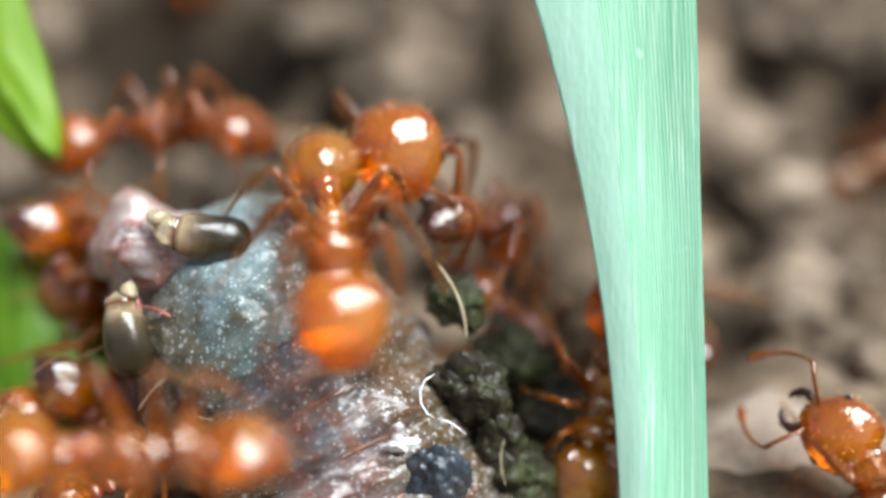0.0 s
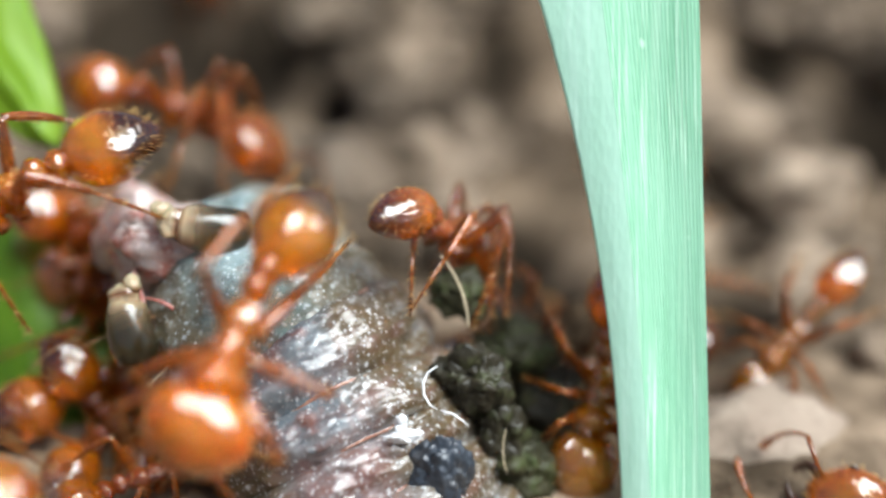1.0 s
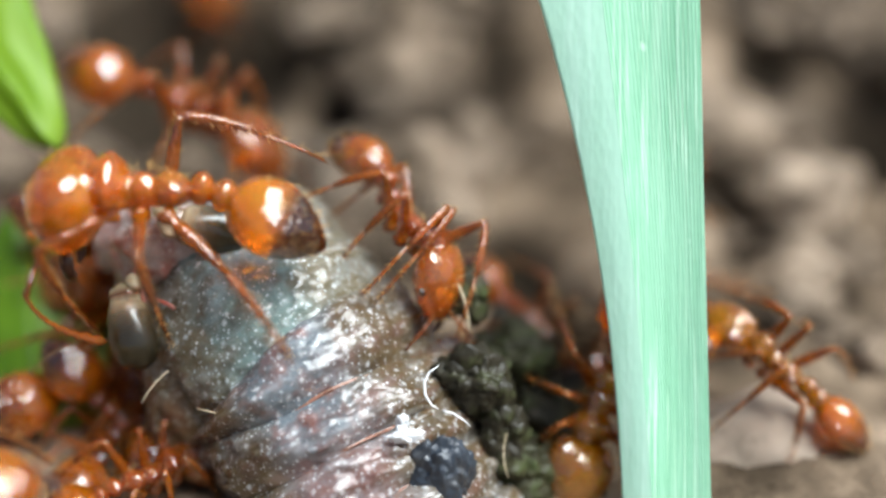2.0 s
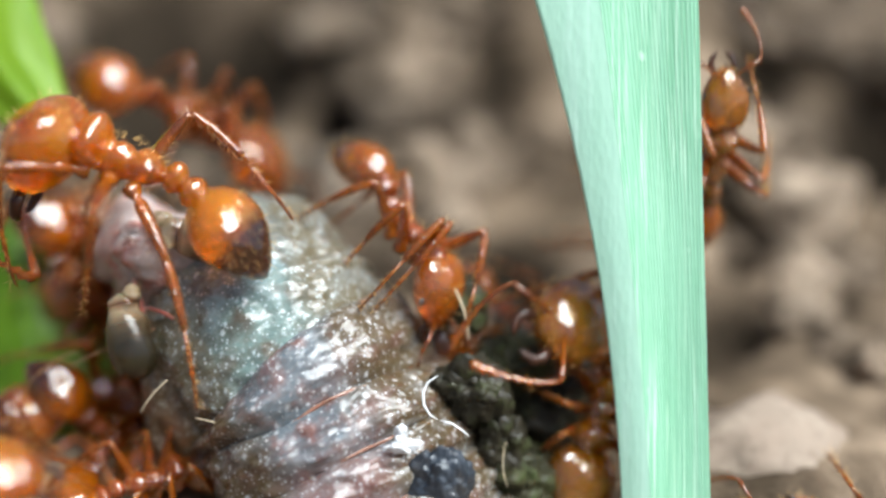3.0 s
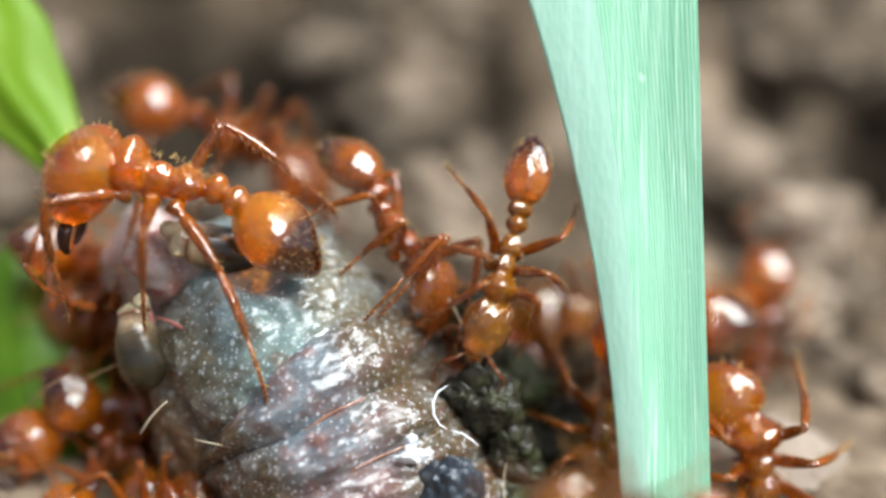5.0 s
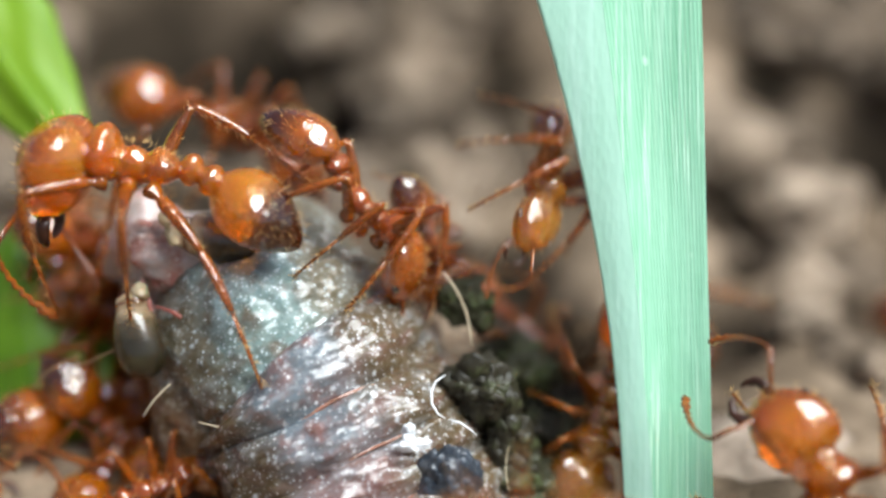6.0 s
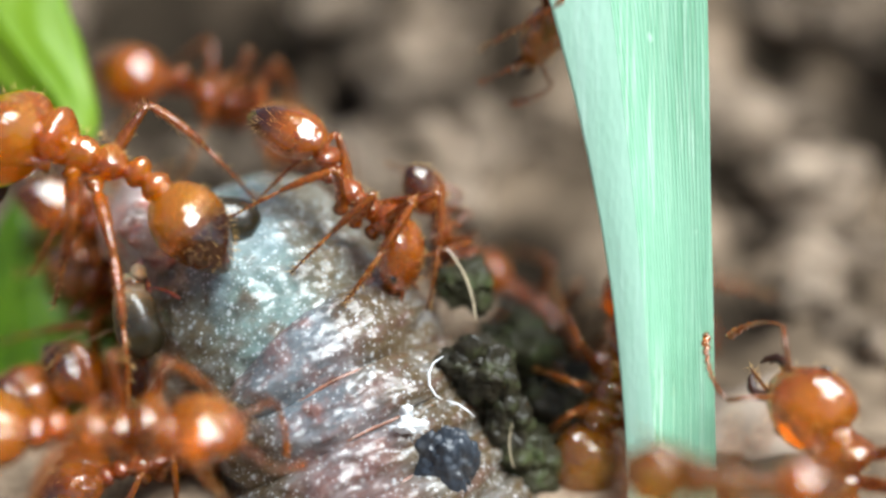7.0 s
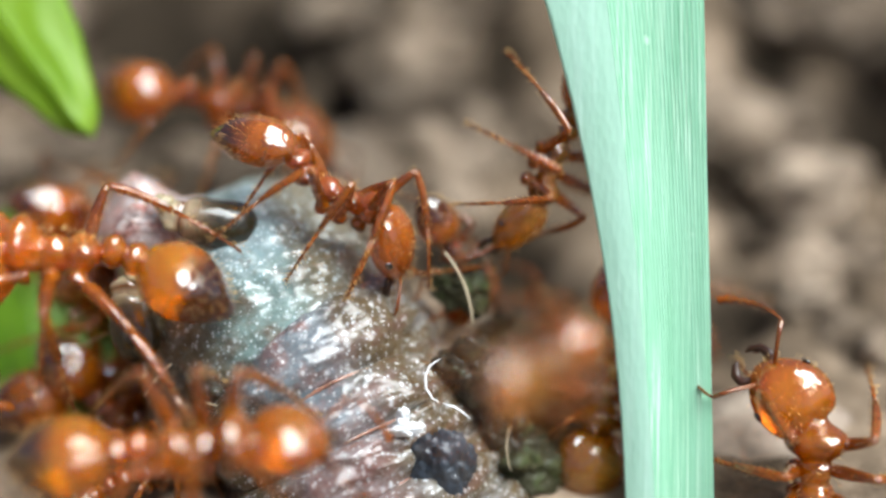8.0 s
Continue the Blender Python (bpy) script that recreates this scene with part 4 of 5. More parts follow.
def build_ant(label, size, head=(20, 0), gaster=(15, 0), feet=None, group="ants on the carcass", tone="", waist=0, big=1.08, dark_end=False, tail=0.94, neck=(0, 0), slim=1.0):
    """head and gaster: degrees of droop and of turn to the ant's left; waist: degrees by which the waist rises."""
    root = tagged(new("ant"), label, "ant", group)
    root.scale = (size, size, size)
    hd = put("head", ANT["head" + tone], root, at(0.90 + neck[0], 0, 0.07 + neck[1], 0, head[0], head[1]))
    hd.scale = (big, big * slim, big * slim)
    for s, k in ((1, "l"), (-1, "r")):
        put("eye", ANT["eye"], hd, at(0.86, 0.685 * s, 0.10, 0, 0, -14 * s), "small black eye")
        put("mandible", ANT["mandible_" + k], hd, at(1.34, 0.27 * s, -0.10, 0, 12, 0), "dark brown jaw")
        put("antenna", ANT["antenna_" + k], hd, at(1.26, 0.22 * s, 0.20, 0, 18, 0))
    tagged(put("bristles", ANT["head_bristles"], hd), kind="stuff")
    back = put("mesosoma", ANT["mesosoma" + tone], root)
    back.scale = (1, slim, slim)
    tagged(put("bristles", ANT["back_bristles"], back), kind="stuff")
    droop = gaster[0] * 0.3 if not waist else -waist
    put("petiole", ANT["petiole" + tone], root, at(-1.0, 0, 0.0, 0, -droop, gaster[1] * 0.3))
    wx, wz = -1.0 - 0.38 * math.cos(radians(droop)), -0.04 - 0.42 * math.sin(radians(droop * 1.2))
    wy = -0.40 * math.sin(radians(gaster[1] * 0.3))
    after = gaster[0] * 0.6 if not waist else -waist * 0.8
    put("postpetiole", ANT["postpetiole" + tone], root, at(wx, wy, wz, 0, -after, gaster[1] * 0.6))
    gx, gz = (wx - 0.08, wz - 0.02) if not waist else (wx - 0.20 * math.cos(radians(waist)), wz + 0.30 * math.sin(radians(waist)))
    g = put("gaster", ANT["gaster_brown" if dark_end else "gaster" + tone], root, at(gx, wy, gz, 0, -gaster[0], gaster[1]), "amber abdomen, dark brown towards its tip")
    g.scale = (tail, tail * slim, tail * slim)
    tagged(put("bristles", ANT["gaster_bristles"], g), kind="stuff")
    legs = []
    for hip, foot in zip(HIPS, feet or STANCE):
        m, bend = leg_pose(hip, foot)
        leg = put("leg", ANT["leg"], root, m)
        put("tibia", ANT["tibia"], leg, at(FEMUR, 0, 0, 0, bend, 0))
        low = at(FEMUR, 0, 0, 0, bend, 0) @ at(TIBIA, 0, 0, 0, 6, 0)
        put("tarsus", ANT["tarsus"], leg, low)
        for key, m in (("leg", None), ("tibia", at(FEMUR, 0, 0, 0, bend, 0)), ("tarsus", low)):
            tagged(put("bristles", ANT[key + "_bristles"], leg, m), kind="stuff")
        legs.append(leg)
    return root


ANTS = {}
ANTS["amber"] = build_ant("large amber fire ant with dark-tipped abdomen standing on the carcass", 1.0, neck=(0.24, 0.36), head=(76, 0), gaster=(22, -12), feet=[(1.26, 0.47, -3.02), (-0.37, 0.83, -2.85), (-3.34, 1.78, -3.34), (2.18, -0.85, -2.98), (0.82, -0.94, -3.27), (-3.16, -0.86, -0.01)], big=1.22)
ANTS["second"] = build_ant("amber fire ant hurrying over the carcass", 1.0, head=(30, 0), gaster=(15, 0))
ANTS["ridge"] = build_ant("reddish fire ant feeding at the back of the carcass", 0.84, head=(60, 0), gaster=(18, 0), feet=[(2.61, -0.01, -1.05), (1.13, -1.55, -1.18), (-2.17, -0.69, -1.61), (1.05, -1.98, -0.96), (-0.37, -1.76, -1.47), (-2.2, -1.9, -1.2)], dark_end=True, tone="_brown", waist=46, slim=0.8, tail=0.97)
ANTS["behind"] = build_ant("dull red fire ant behind the others", 0.95, head=(30, 0), gaster=(10, 0), tone="_brown")
ANTS["climber"] = build_ant("slender yellow-brown fire ant climbing along the grass blade", 0.76, head=(25, 0), gaster=(8, 0), big=1.0, slim=0.8, tone="_yellow", group="ants near the blade")
ANTS["soldier"] = build_ant("big-headed dull yellow-brown fire ant with dark open jaws", 1.0, head=(12, 0), gaster=(4, 0), tone="_yellow", big=1.18, group="ants near the blade")
ANTS["stone_ant"] = build_ant("orange fire ant with raised jaws beside the stone", 1.0, head=(10, 50), gaster=(10, 0), big=0.96, group="ants near the blade")
ANTS["front"] = build_ant("large amber fire ant walking close before the carcass", 0.95, head=(15, 0), gaster=(5, 0), big=0.84)
ANTS["passing"] = build_ant("blurred dull yellow-brown fire ant passing near the blade", 0.56, head=(10, 0), gaster=(5, 0), tone="_yellow", group="ants near the blade")
ANTS["low"] = build_ant("yellow-amber fire ant low between soil and blade", 0.85, head=(10, 0), gaster=(5, 0), tone="_yellow", group="ants near the blade")
ANTS["beyond"] = build_ant("dark-ended fire ant half hidden behind the carcass", 0.62, head=(25, 0), gaster=(8, 0), dark_end=True, tone="_brown")
ANTS["mid1"] = build_ant("reddish fire ant in the shade behind the carcass", 0.75, head=(20, 0), gaster=(10, 0), tone="_brown", group="ants near the blade")
ANTS["mid2"] = build_ant("reddish fire ant in the shade behind the carcass", 0.75, head=(20, 0), gaster=(10, 0), tone="_brown", group="ants near the blade")
ANTS["pile0"] = build_ant("brown fire ant crowding at the torn end of the carcass, shade put into its colour", 0.9, head=(25, 0), gaster=(12, 0), tone="_brown", group="ants crowding the torn end")
ANTS["pile1"] = build_ant("brown fire ant crowding at the torn end of the carcass, shade put into its colour", 0.8, head=(25, 0), gaster=(12, 0), tone="_brown", group="ants crowding the torn end")
ANTS["pile2"] = build_ant("brown fire ant crowding at the torn end of the carcass, shade put into its colour", 0.8, head=(25, 0), gaster=(12, 0), tone="_brown", group="ants crowding the torn end")
ANTS["pile3"] = build_ant("brown fire ant crowding at the torn end of the carcass, shade put into its colour", 0.78, head=(25, 0), gaster=(12, 0), tone="_brown", group="ants crowding the torn end")
ANTS["pile4"] = build_ant("brown fire ant crowding at the torn end of the carcass, shade put into its colour", 0.8, head=(25, 0), gaster=(12, 0), tone="_brown", group="ants crowding the torn end")
ANTS["pile5"] = build_ant("brown fire ant crowding at the torn end of the carcass, shade put into its colour", 0.7, head=(25, 0), gaster=(12, 0), tone="_brown", group="ants crowding the torn end")
ANTS["pile6"] = build_ant("brown fire ant crowding at the torn end of the carcass, shade put into its colour", 0.75, head=(25, 0), gaster=(12, 0), tone="_brown", group="ants crowding the torn end")
ANTS["pile7"] = build_ant("brown fire ant crowding at the torn end of the carcass, shade put into its colour", 0.78, head=(25, 0), gaster=(12, 0), tone="_brown", group="ants crowding the torn end")
ANTS["pile8"] = build_ant("brown fire ant crowding at the torn end of the carcass, shade put into its colour", 0.75, head=(25, 0), gaster=(12, 0), tone="_brown", group="ants crowding the torn end")
ANTS["pile9"] = build_ant("brown fire ant crowding at the torn end of the carcass, shade put into its colour", 0.7, head=(25, 0), gaster=(12, 0), tone="_brown", group="ants crowding the torn end")
ANTS["pile10"] = build_ant("brown fire ant crowding at the torn end of the carcass, shade put into its colour", 0.75, head=(25, 0), gaster=(12, 0), tone="_brown", group="ants crowding the torn end")
ANTS["far"] = build_ant("red fire ant crossing the bare earth beyond", 0.8, head=(10, 0), gaster=(5, 0), tone="_brown", group="ants near the blade")
ANTS["far2"] = build_ant("red fire ant running over the earth far behind", 0.85, head=(10, 0), gaster=(5, 0), group="ants near the blade")


def gait(ant, spans, reach=13.0, beat=4.5):
    """Swing the legs by turns while the ant walks, and let the feelers play all the time."""
    legs = [o for o in ant.children if o.name.split(".")[0] == "leg"]
    for i, leg in enumerate(legs):
        rest = leg.matrix_basis.copy()
        times = {0.0, 8.0}
        for a0, a1 in spans:
            k = a0
            while k < a1:
                times.add(round(k, 2))
                k += 0.1
            times.add(a1)
        rows = []
        phase = math.pi * ((i % 3) + (i // 3))
        for t in sorted(times):
            live = any(a0 < t < a1 for a0, a1 in spans)
            swing = reach * math.sin(t * beat * math.tau / 2 + phase) if live else 0.0
            raise_ = 0.5 * reach * max(0.0, math.cos(t * beat * math.tau / 2 + phase)) if live else 0.0
            spin = Matrix.Translation(rest.translation) @ pose(0, 0, 0, 0, 0, swing) @ Matrix.Translation(-rest.translation)
            rows.append((t, spin @ rest @ pose(0, 0, 0, 0, -raise_, 0)))
        if spans:
            walk(leg, rows)
    for hd in ant.children:
        if hd.name.split(".")[0] != "head":
            continue
        for j, o in enumerate(c for c in hd.children if c.name.split(".")[0] == "antenna"):
            rest = o.matrix_basis.copy()
            s = hash_of(ant.name) + j * 2.1
            walk(o, [(t, rest @ pose(0, 0, 0, 0, 14 * math.sin(t * 4.1 + s), 12 * math.sin(t * 3.1 + 1.7 * s))) for t in [0.25 * n for n in range(33)]])


def hash_of(text):
    return sum((i + 1) * ord(c) for i, c in enumerate(text)) % 17 * 0.37


def motions():
    home = LEAF.matrix_basis.copy()
    walk(LEAF, [(t, at(dx, 0, dz) @ home) for t, dx, dz in ((0, -0.40, -0.10), (1, -0.42, -0.10), (2.5, -0.35, -0.05), (4, 0, 0), (4.5, 0, -0.05), (6, 0.05, -0.25), (7, 0.12, -0.15), (8, 0.20, 0.05))])
    tug = [(0, -0.06, -0.02, -0.05, 0, 0, 0), (0.5, -0.06, -0.03, -0.07, 0, 0, 0), (1, -0.04, -0.04, -0.08, 0, 0, 0), (2.5, -0.03, -0, -0.01, 0, 0, 0), (3, -0.04, -0.02, -0.04, 0, 0, 0), (3.5, 0, 0, 0, 0, 0, 0), (4, 0.07, 0.05, 0.11, 0, 0, 0), (4.5, 0.14, 0.08, 0.16, 0, 0, 0), (6, 0.05, 0.02, 0.05, 0, 0, 0), (6.5, 0, 0, 0.01, 0, 0, 0), (7, -0.06, -0.01, -0.03, 0, 0, 0), (7.5, -0.11, -0.05, -0.1, 0, 0, 0), (8, -0.07, -0.01, -0.03, 0, 0, 0)]
    for thing in [carcass] + STUCK:
        home = thing.matrix_basis.copy()
        walk(thing, [(r[0], at(*r[1:]) @ home) for r in tug])
    walk(ANTS["amber"], [(0, at(-1.04, 25.17, 5.53, 6, -20, -84)), (0.2, at(-1.17, 23.87, 5.57, 4, -14, -86)), (0.4, at(-1.11, 22.53, 5.56, 2, -5, -89)), (0.5, at(-0.41, 21.49, 5.24, 0, 0, -91)), (0.6, at(-0.64, 20.24, 4.94, -2, 6, -91)), (0.8, at(-1.94, 20.04, 5.46, -5, 14, -94)), (1, at(-3.33, 18.39, 4.36, -27, 44, -119)), (1.2, at(-4.43, 18.24, 3.59, -30, 46, -128)), (1.5, at(-4.60, 19.42, 4.07, -37, 37, -151)), (1.9, at(-5.03, 20.96, 5.59, -19, 5, -178)), (2.3, at(-5.32, 21.81, 6.35, 5, -15, 173)), (2.5, at(-5.35, 21.84, 6.41, 6, -21, 170)), (3, at(-5.57, 21.86, 6.38, 5, -20, 170)), (3.5, at(-5.47, 21.9, 6.27, 5, -20, 170)), (4, at(-5.11, 21.97, 6.31, 4, -18, 171)), (4.5, at(-4.89, 22.09, 6.34, 3, -16, 172)), (5.8, at(-5.33, 22.07, 6.29, 3, -9, 176)), (6, at(-5.45, 22.07, 6.29, 4, -9, 176)), (6.5, at(-5.58, 22.11, 6.37, 4, -13, 174)), (7, at(-6.39, 21.97, 6.07, 6, -20, 170)), (7.5, at(-6.69, 21.61, 5.78, 7, -23, 168)), (8, at(-6.73, 20.89, 4.75, 4, -2, 179))])
    gait(ANTS["amber"], [(0, 2.4), (6.4, 8.0)])
    walk(ANTS["second"], [(0, at(-1.84, 20.64, 5.32, -2, 20, -81)), (0.1, at(-2.68, 20.59, 5.44, -18, 29, -123)), (0.2, at(-3.61, 20.53, 5.55, -28, 20, -158)), (0.4, at(-4.78, 21.05, 5.72, -19, 7, -176)), (0.6, at(-6.18, 21.45, 5.63, -23, 13, -173)), (0.8, at(-7.17, 21.68, 5.70, -22, 22, -168)), (1, at(-7.98, 21.74, 5.31, -20, 28, -165)), (1.2, at(-9.13, 22.01, 5.43, -23, 13, -173)), (1.8, at(-12.52, 21.85, 5.11, -24, 5, -178)), (8, at(-12.98, 21.59, 4.64, -24, 4, -178))])
    gait(ANTS["second"], [(0, 1.8)])
    walk(ANTS["ridge"], [(0, at(0.97, 25.25, 3.50, 17, 20, 60)), (0.4, at(1.02, 24.86, 3.59, 17, 23, 61)), (0.8, at(0.50, 23.84, 3.81, 16, 26, 55)), (1, at(0.15, 23.28, 4.03, 16, 26, 55)), (1.2, at(-0.25, 22.89, 4.25, 26, 38, 44)), (2.3, at(-0.59, 22.96, 4.42, -17, 13, -57)), (2.5, at(-0.58, 23.00, 4.41, -13, 20, -52)), (3, at(-0.56, 23.00, 4.40, -13, 21, -51)), (3.5, at(-0.53, 23.03, 4.48, -13, 21, -52)), (4, at(-0.49, 23.03, 4.50, -14, 20, -53)), (4.5, at(-0.48, 23.05, 4.50, -12, 23, -51)), (5.8, at(-1.27, 22.54, 5.15, 2, 39, -22)), (6.5, at(-1.41, 22.29, 5.08, 4, 34, -18)), (7, at(-1.52, 22.24, 4.95, 3, 34, -19)), (7.5, at(-1.58, 22.19, 4.85, 3, 32, -18)), (8, at(-1.8, 22.13, 5.19, 6, 24, -12))])
    gait(ANTS["ridge"], [(0, 2.2)])
    walk(ANTS["behind"], [(0, at(-5.74, 26.93, 5.03, 4, -5, 2)), (0.5, at(-5.54, 26.93, 5.07, 4, 7, -3)), (1, at(-5.27, 26.94, 5.11, 3, 18, -9)), (2.5, at(-5.25, 26.98, 5.30, 2, 22, -11)), (3.5, at(-4.89, 26.99, 5.10, 2, 24, -12)), (4.5, at(-4.21, 26.98, 5.26, 3, 23, -11)), (6, at(-4.46, 27.05, 5.15, 3, 20, -10)), (6.5, at(-4.59, 27.07, 5.07, 3, 18, -9)), (7, at(-4.74, 27.04, 5.16, 2, 18, -9)), (8, at(-4.46, 27.01, 5.09, 3, 13, -6))])
    gait(ANTS["behind"], [(0, 1.2)])
    walk(ANTS["climber"], [(0, at(10.93, 31.66, 2.41, -31, 27, -166)), (0.5, at(8.52, 28.01, 1.69, -30, 31, -163)), (0.8, at(7.07, 25.49, 1.08, -28, 35, -160)), (1, at(6.87, 23.90, 1.24, -33, 44, -152)), (1.2, at(6.60, 22.23, 1.23, -43, 18, -171)), (1.8, at(6.23, 21.45, 1.90, -33, -18, 171)), (2.3, at(6.22, 23.67, 1.90, -21, -55, 137)), (2.4, at(6.44, 23.58, 1.69, -43, -18, 171)), (2.5, at(5.88, 21.75, 2.82, -17, 40, 120)), (2.6, at(6.16, 23.61, 2.34, -36, -25, 167)), (2.7, at(5.34, 23.34, 2.78, -129, -88, -127)), (2.8, at(5.20, 23.46, 3.78, -168, -83, -89)), (3, at(5.07, 23.66, 5.66, -175, -75, -82)), (3.2, at(4.98, 23.71, 7.45, -176, -68, -80)), (3.3, at(4.68, 23.32, 9.00, -129, -57, -120)), (3.4, at(3.62, 21.95, 9.37, -80, -34, -142)), (3.45, at(3.62, 22.22, 10.13, -48, 6, -139)), (3.5, at(3.33, 22.60, 10.57, -15, 47, -107)), (3.7, at(3.25, 22.67, 10.71, -24, 49, -112)), (3.9, at(3.08, 22.40, 10.21, -23, 41, -109)), (4, at(3.19, 21.85, 8.42, -29, -0, -104)), (4.2, at(2.05, 21.82, 7.89, -54, 18, -157)), (4.3, at(1.36, 20.56, 7.45, -54, 52, -143)), (4.5, at(0.94, 20.51, 6.40, -40, 57, -125)), (4.7, at(0.70, 20.16, 5.61, -36, 62, -119)), (5.2, at(1.46, 22.89, 4.45, -39, 47, -116)), (5.8, at(1.86, 22.94, 5.01, -55, 28, -104)), (6, at(1.85, 23.17, 5.50, -53, 16, -99)), (6.2, at(1.91, 24.38, 8.04, -50, 44, -100)), (6.4, at(1.94, 25.21, 9.75, -56, 63, -108)), (6.8, at(1.91, 25.17, 9.56, -56, 63, -107)), (7, at(1.90, 24.67, 8.49, -56, 63, -107)), (7.2, at(1.80, 24.13, 7.36, -63, 61, -115)), (7.5, at(1.66, 23.57, 6.22, -74, 57, -129)), (7.7, at(1.93, 23.46, 6.01, -56, 63, -107)), (8, at(1.86, 23.02, 5.36, -86, 54, -136))])
    gait(ANTS["climber"], [(0, 4.8), (5.0, 8.0)])
    walk(ANTS["soldier"], [(0, at(4.63, 26.66, 0.06, -57, 25, 97)), (2.3, at(4.56, 26.68, 0.09, -57, 26, 97)), (2.5, at(3.68, 26.47, 0.80, -55, 25, 108)), (2.55, at(3.32, 25.68, 1.47, -42, 15, 148)), (2.6, at(2.97, 24.89, 2.13, -38, -1, -176)), (2.7, at(2.98, 23.53, 3.23, -47, -18, -132)), (2.9, at(3.02, 23.57, 2.14, -58, -17, -121)), (3.1, at(3.59, 23.85, 2.74, -48, -19, -127)), (3.3, at(3.22, 23.76, 3.25, -43, -19, -133)), (3.5, at(3.10, 23.83, 3.63, -44, -20, -135)), (3.8, at(2.86, 23.69, 3.31, -43, -18, -135)), (4, at(2.04, 23.35, 2.82, -47, -17, -134)), (4.2, at(3.33, 23.45, 2.79, -46, -16, -130)), (4.5, at(3.47, 23.33, 2.52, -48, -18, -130)), (4.7, at(2.94, 23.78, 3.03, -49, -19, -131)), (4.9, at(3.03, 24.96, 2.24, -39, -2, -176)), (5.1, at(3.86, 26.2, 1.34, -48, 20, 128)), (5.5, at(4.54, 26.88, 0.43, -57, 25, 97)), (8, at(4.49, 26.54, -0.21, -57, 26, 97))])
    gait(ANTS["soldier"], [(2.3, 5.4)])
    walk(ANTS["stone_ant"], [(0, at(7.85, 20.16, 0.36, -20, -63, 112)), (0.4, at(7.41, 19.66, -0.21, -20, -63, 112)), (0.6, at(7.21, 19.64, 0.00, -20, -63, 112)), (0.8, at(7.14, 19.71, 0.15, -20, -62, 112)), (1, at(8.02, 19.38, -0.76, -28, -60, 122)), (1.2, at(8.32, 19, -1.31, -35, -58, 130)), (2, at(8.62, 18.48, -2.44, -35, -58, 130)), (3, at(7.26, 19.14, -0.66, -46, -51, 143)), (3.3, at(5.91, 19.51, 0.56, 1, -76, 122)), (3.5, at(6.57, 19.51, 0.53, 2, -76, 120)), (3.6, at(6.38, 19.60, 0.72, -2, -76, 125)), (3.8, at(6.14, 19.68, 0.86, -7, -75, 130)), (4.2, at(6.86, 20.03, 1.07, -37, -59, 131)), (4.5, at(5.85, 21.51, 0.08, -21, -64, 113)), (4.7, at(5.80, 21.63, 0.36, -21, -64, 113)), (5.8, at(6.12, 18.92, 1.64, -11, -64, 102)), (6.5, at(6.63, 18.36, 1.26, -10, -64, 102)), (7, at(6.54, 18.75, 1.41, -4, -64, 95)), (7.5, at(6.58, 19.17, 1.23, -4, -63, 95)), (8, at(6.47, 19.9, 0.90, 4, -64, 86))])
    gait(ANTS["stone_ant"], [(0, 1.4), (2.8, 4.8)])
    walk(ANTS["front"], [(0, at(-4.26, 16.79, 3.74, 25, -0, 0)), (0.2, at(-4.81, 16.75, 3.68, 24, -0, 0)), (0.4, at(-6.10, 16.5, 3.17, 24, 5, -2)), (0.6, at(-7.43, 16.39, 2.96, 24, 5, -2)), (1.2, at(-8.25, 17.29, 2.57, 24, -0, 0)), (2.3, at(-8.28, 17.32, 2.71, 24, -0, 0)), (3.5, at(-8.05, 17.55, 3.07, 25, -0, 0)), (4.2, at(-7.91, 17.6, 3.18, 25, -0, 0)), (4.5, at(-8.82, 17.61, 3.11, 26, -0, 0)), (5.8, at(-9.13, 17.89, 2.58, 25, -0, 0)), (6.5, at(-8.49, 17.62, 2.14, 24, -0, 0)), (6.7, at(-6.75, 17.72, 2.35, 24, -0, 0)), (6.9, at(-5.24, 17.91, 2.76, 24, 3, -1)), (7, at(-5.25, 18.02, 3.00, 24, -0, 0)), (7.2, at(-4.55, 17.14, 3.66, 14, -3, -15)), (7.5, at(-4.09, 17.02, 3.44, 14, 1, -17)), (8, at(-3.88, 17.78, 2.91, 24, -3, 2))])
    gait(ANTS["front"], [(0, 0.7), (4.2, 4.6), (6, 8)])
    walk(ANTS["passing"], [(0, at(3.77, 15.13, 1.43, -61, -27, 166)), (4.1, at(3.74, 15.51, 2.03, -62, -27, 167)), (4.4, at(2.93, 16.56, 4.29, -91, -42, -147)), (4.5, at(3.01, 16.75, 4.71, -96, -41, -140)), (4.7, at(3.01, 16.63, 4.46, -79, -33, -159)), (5.2, at(2.1, 15.95, 3.02, -65, -0, -180)), (5.8, at(1.36, 15.82, 2.78, -65, -0, -180)), (6.2, at(0.86, 16.21, 3.66, -65, -0, -180)), (6.4, at(1.04, 16.32, 3.92, -64, -0, -180)), (6.6, at(1.96, 16.21, 3.7, -64, -0, -180)), (6.8, at(3.09, 16.07, 3.42, -64, -0, -180)), (7, at(3.81, 16.07, 3.43, -64, -4, 178)), (7.2, at(2.92, 15.93, 3.18, -63, -9, 176)), (7.4, at(2.27, 16.13, 3.61, -63, -13, 174)), (7.6, at(2.57, 16.33, 4.45, -63, -9, 176)), (7.8, at(1.76, 16.24, 4.95, -64, -2, 179)), (7.9, at(1.58, 16.03, 5.42, -64, -9, -140)), (8, at(1.29, 15.68, 5.62, -60, -12, -120))])
    gait(ANTS["passing"], [(4, 8)])
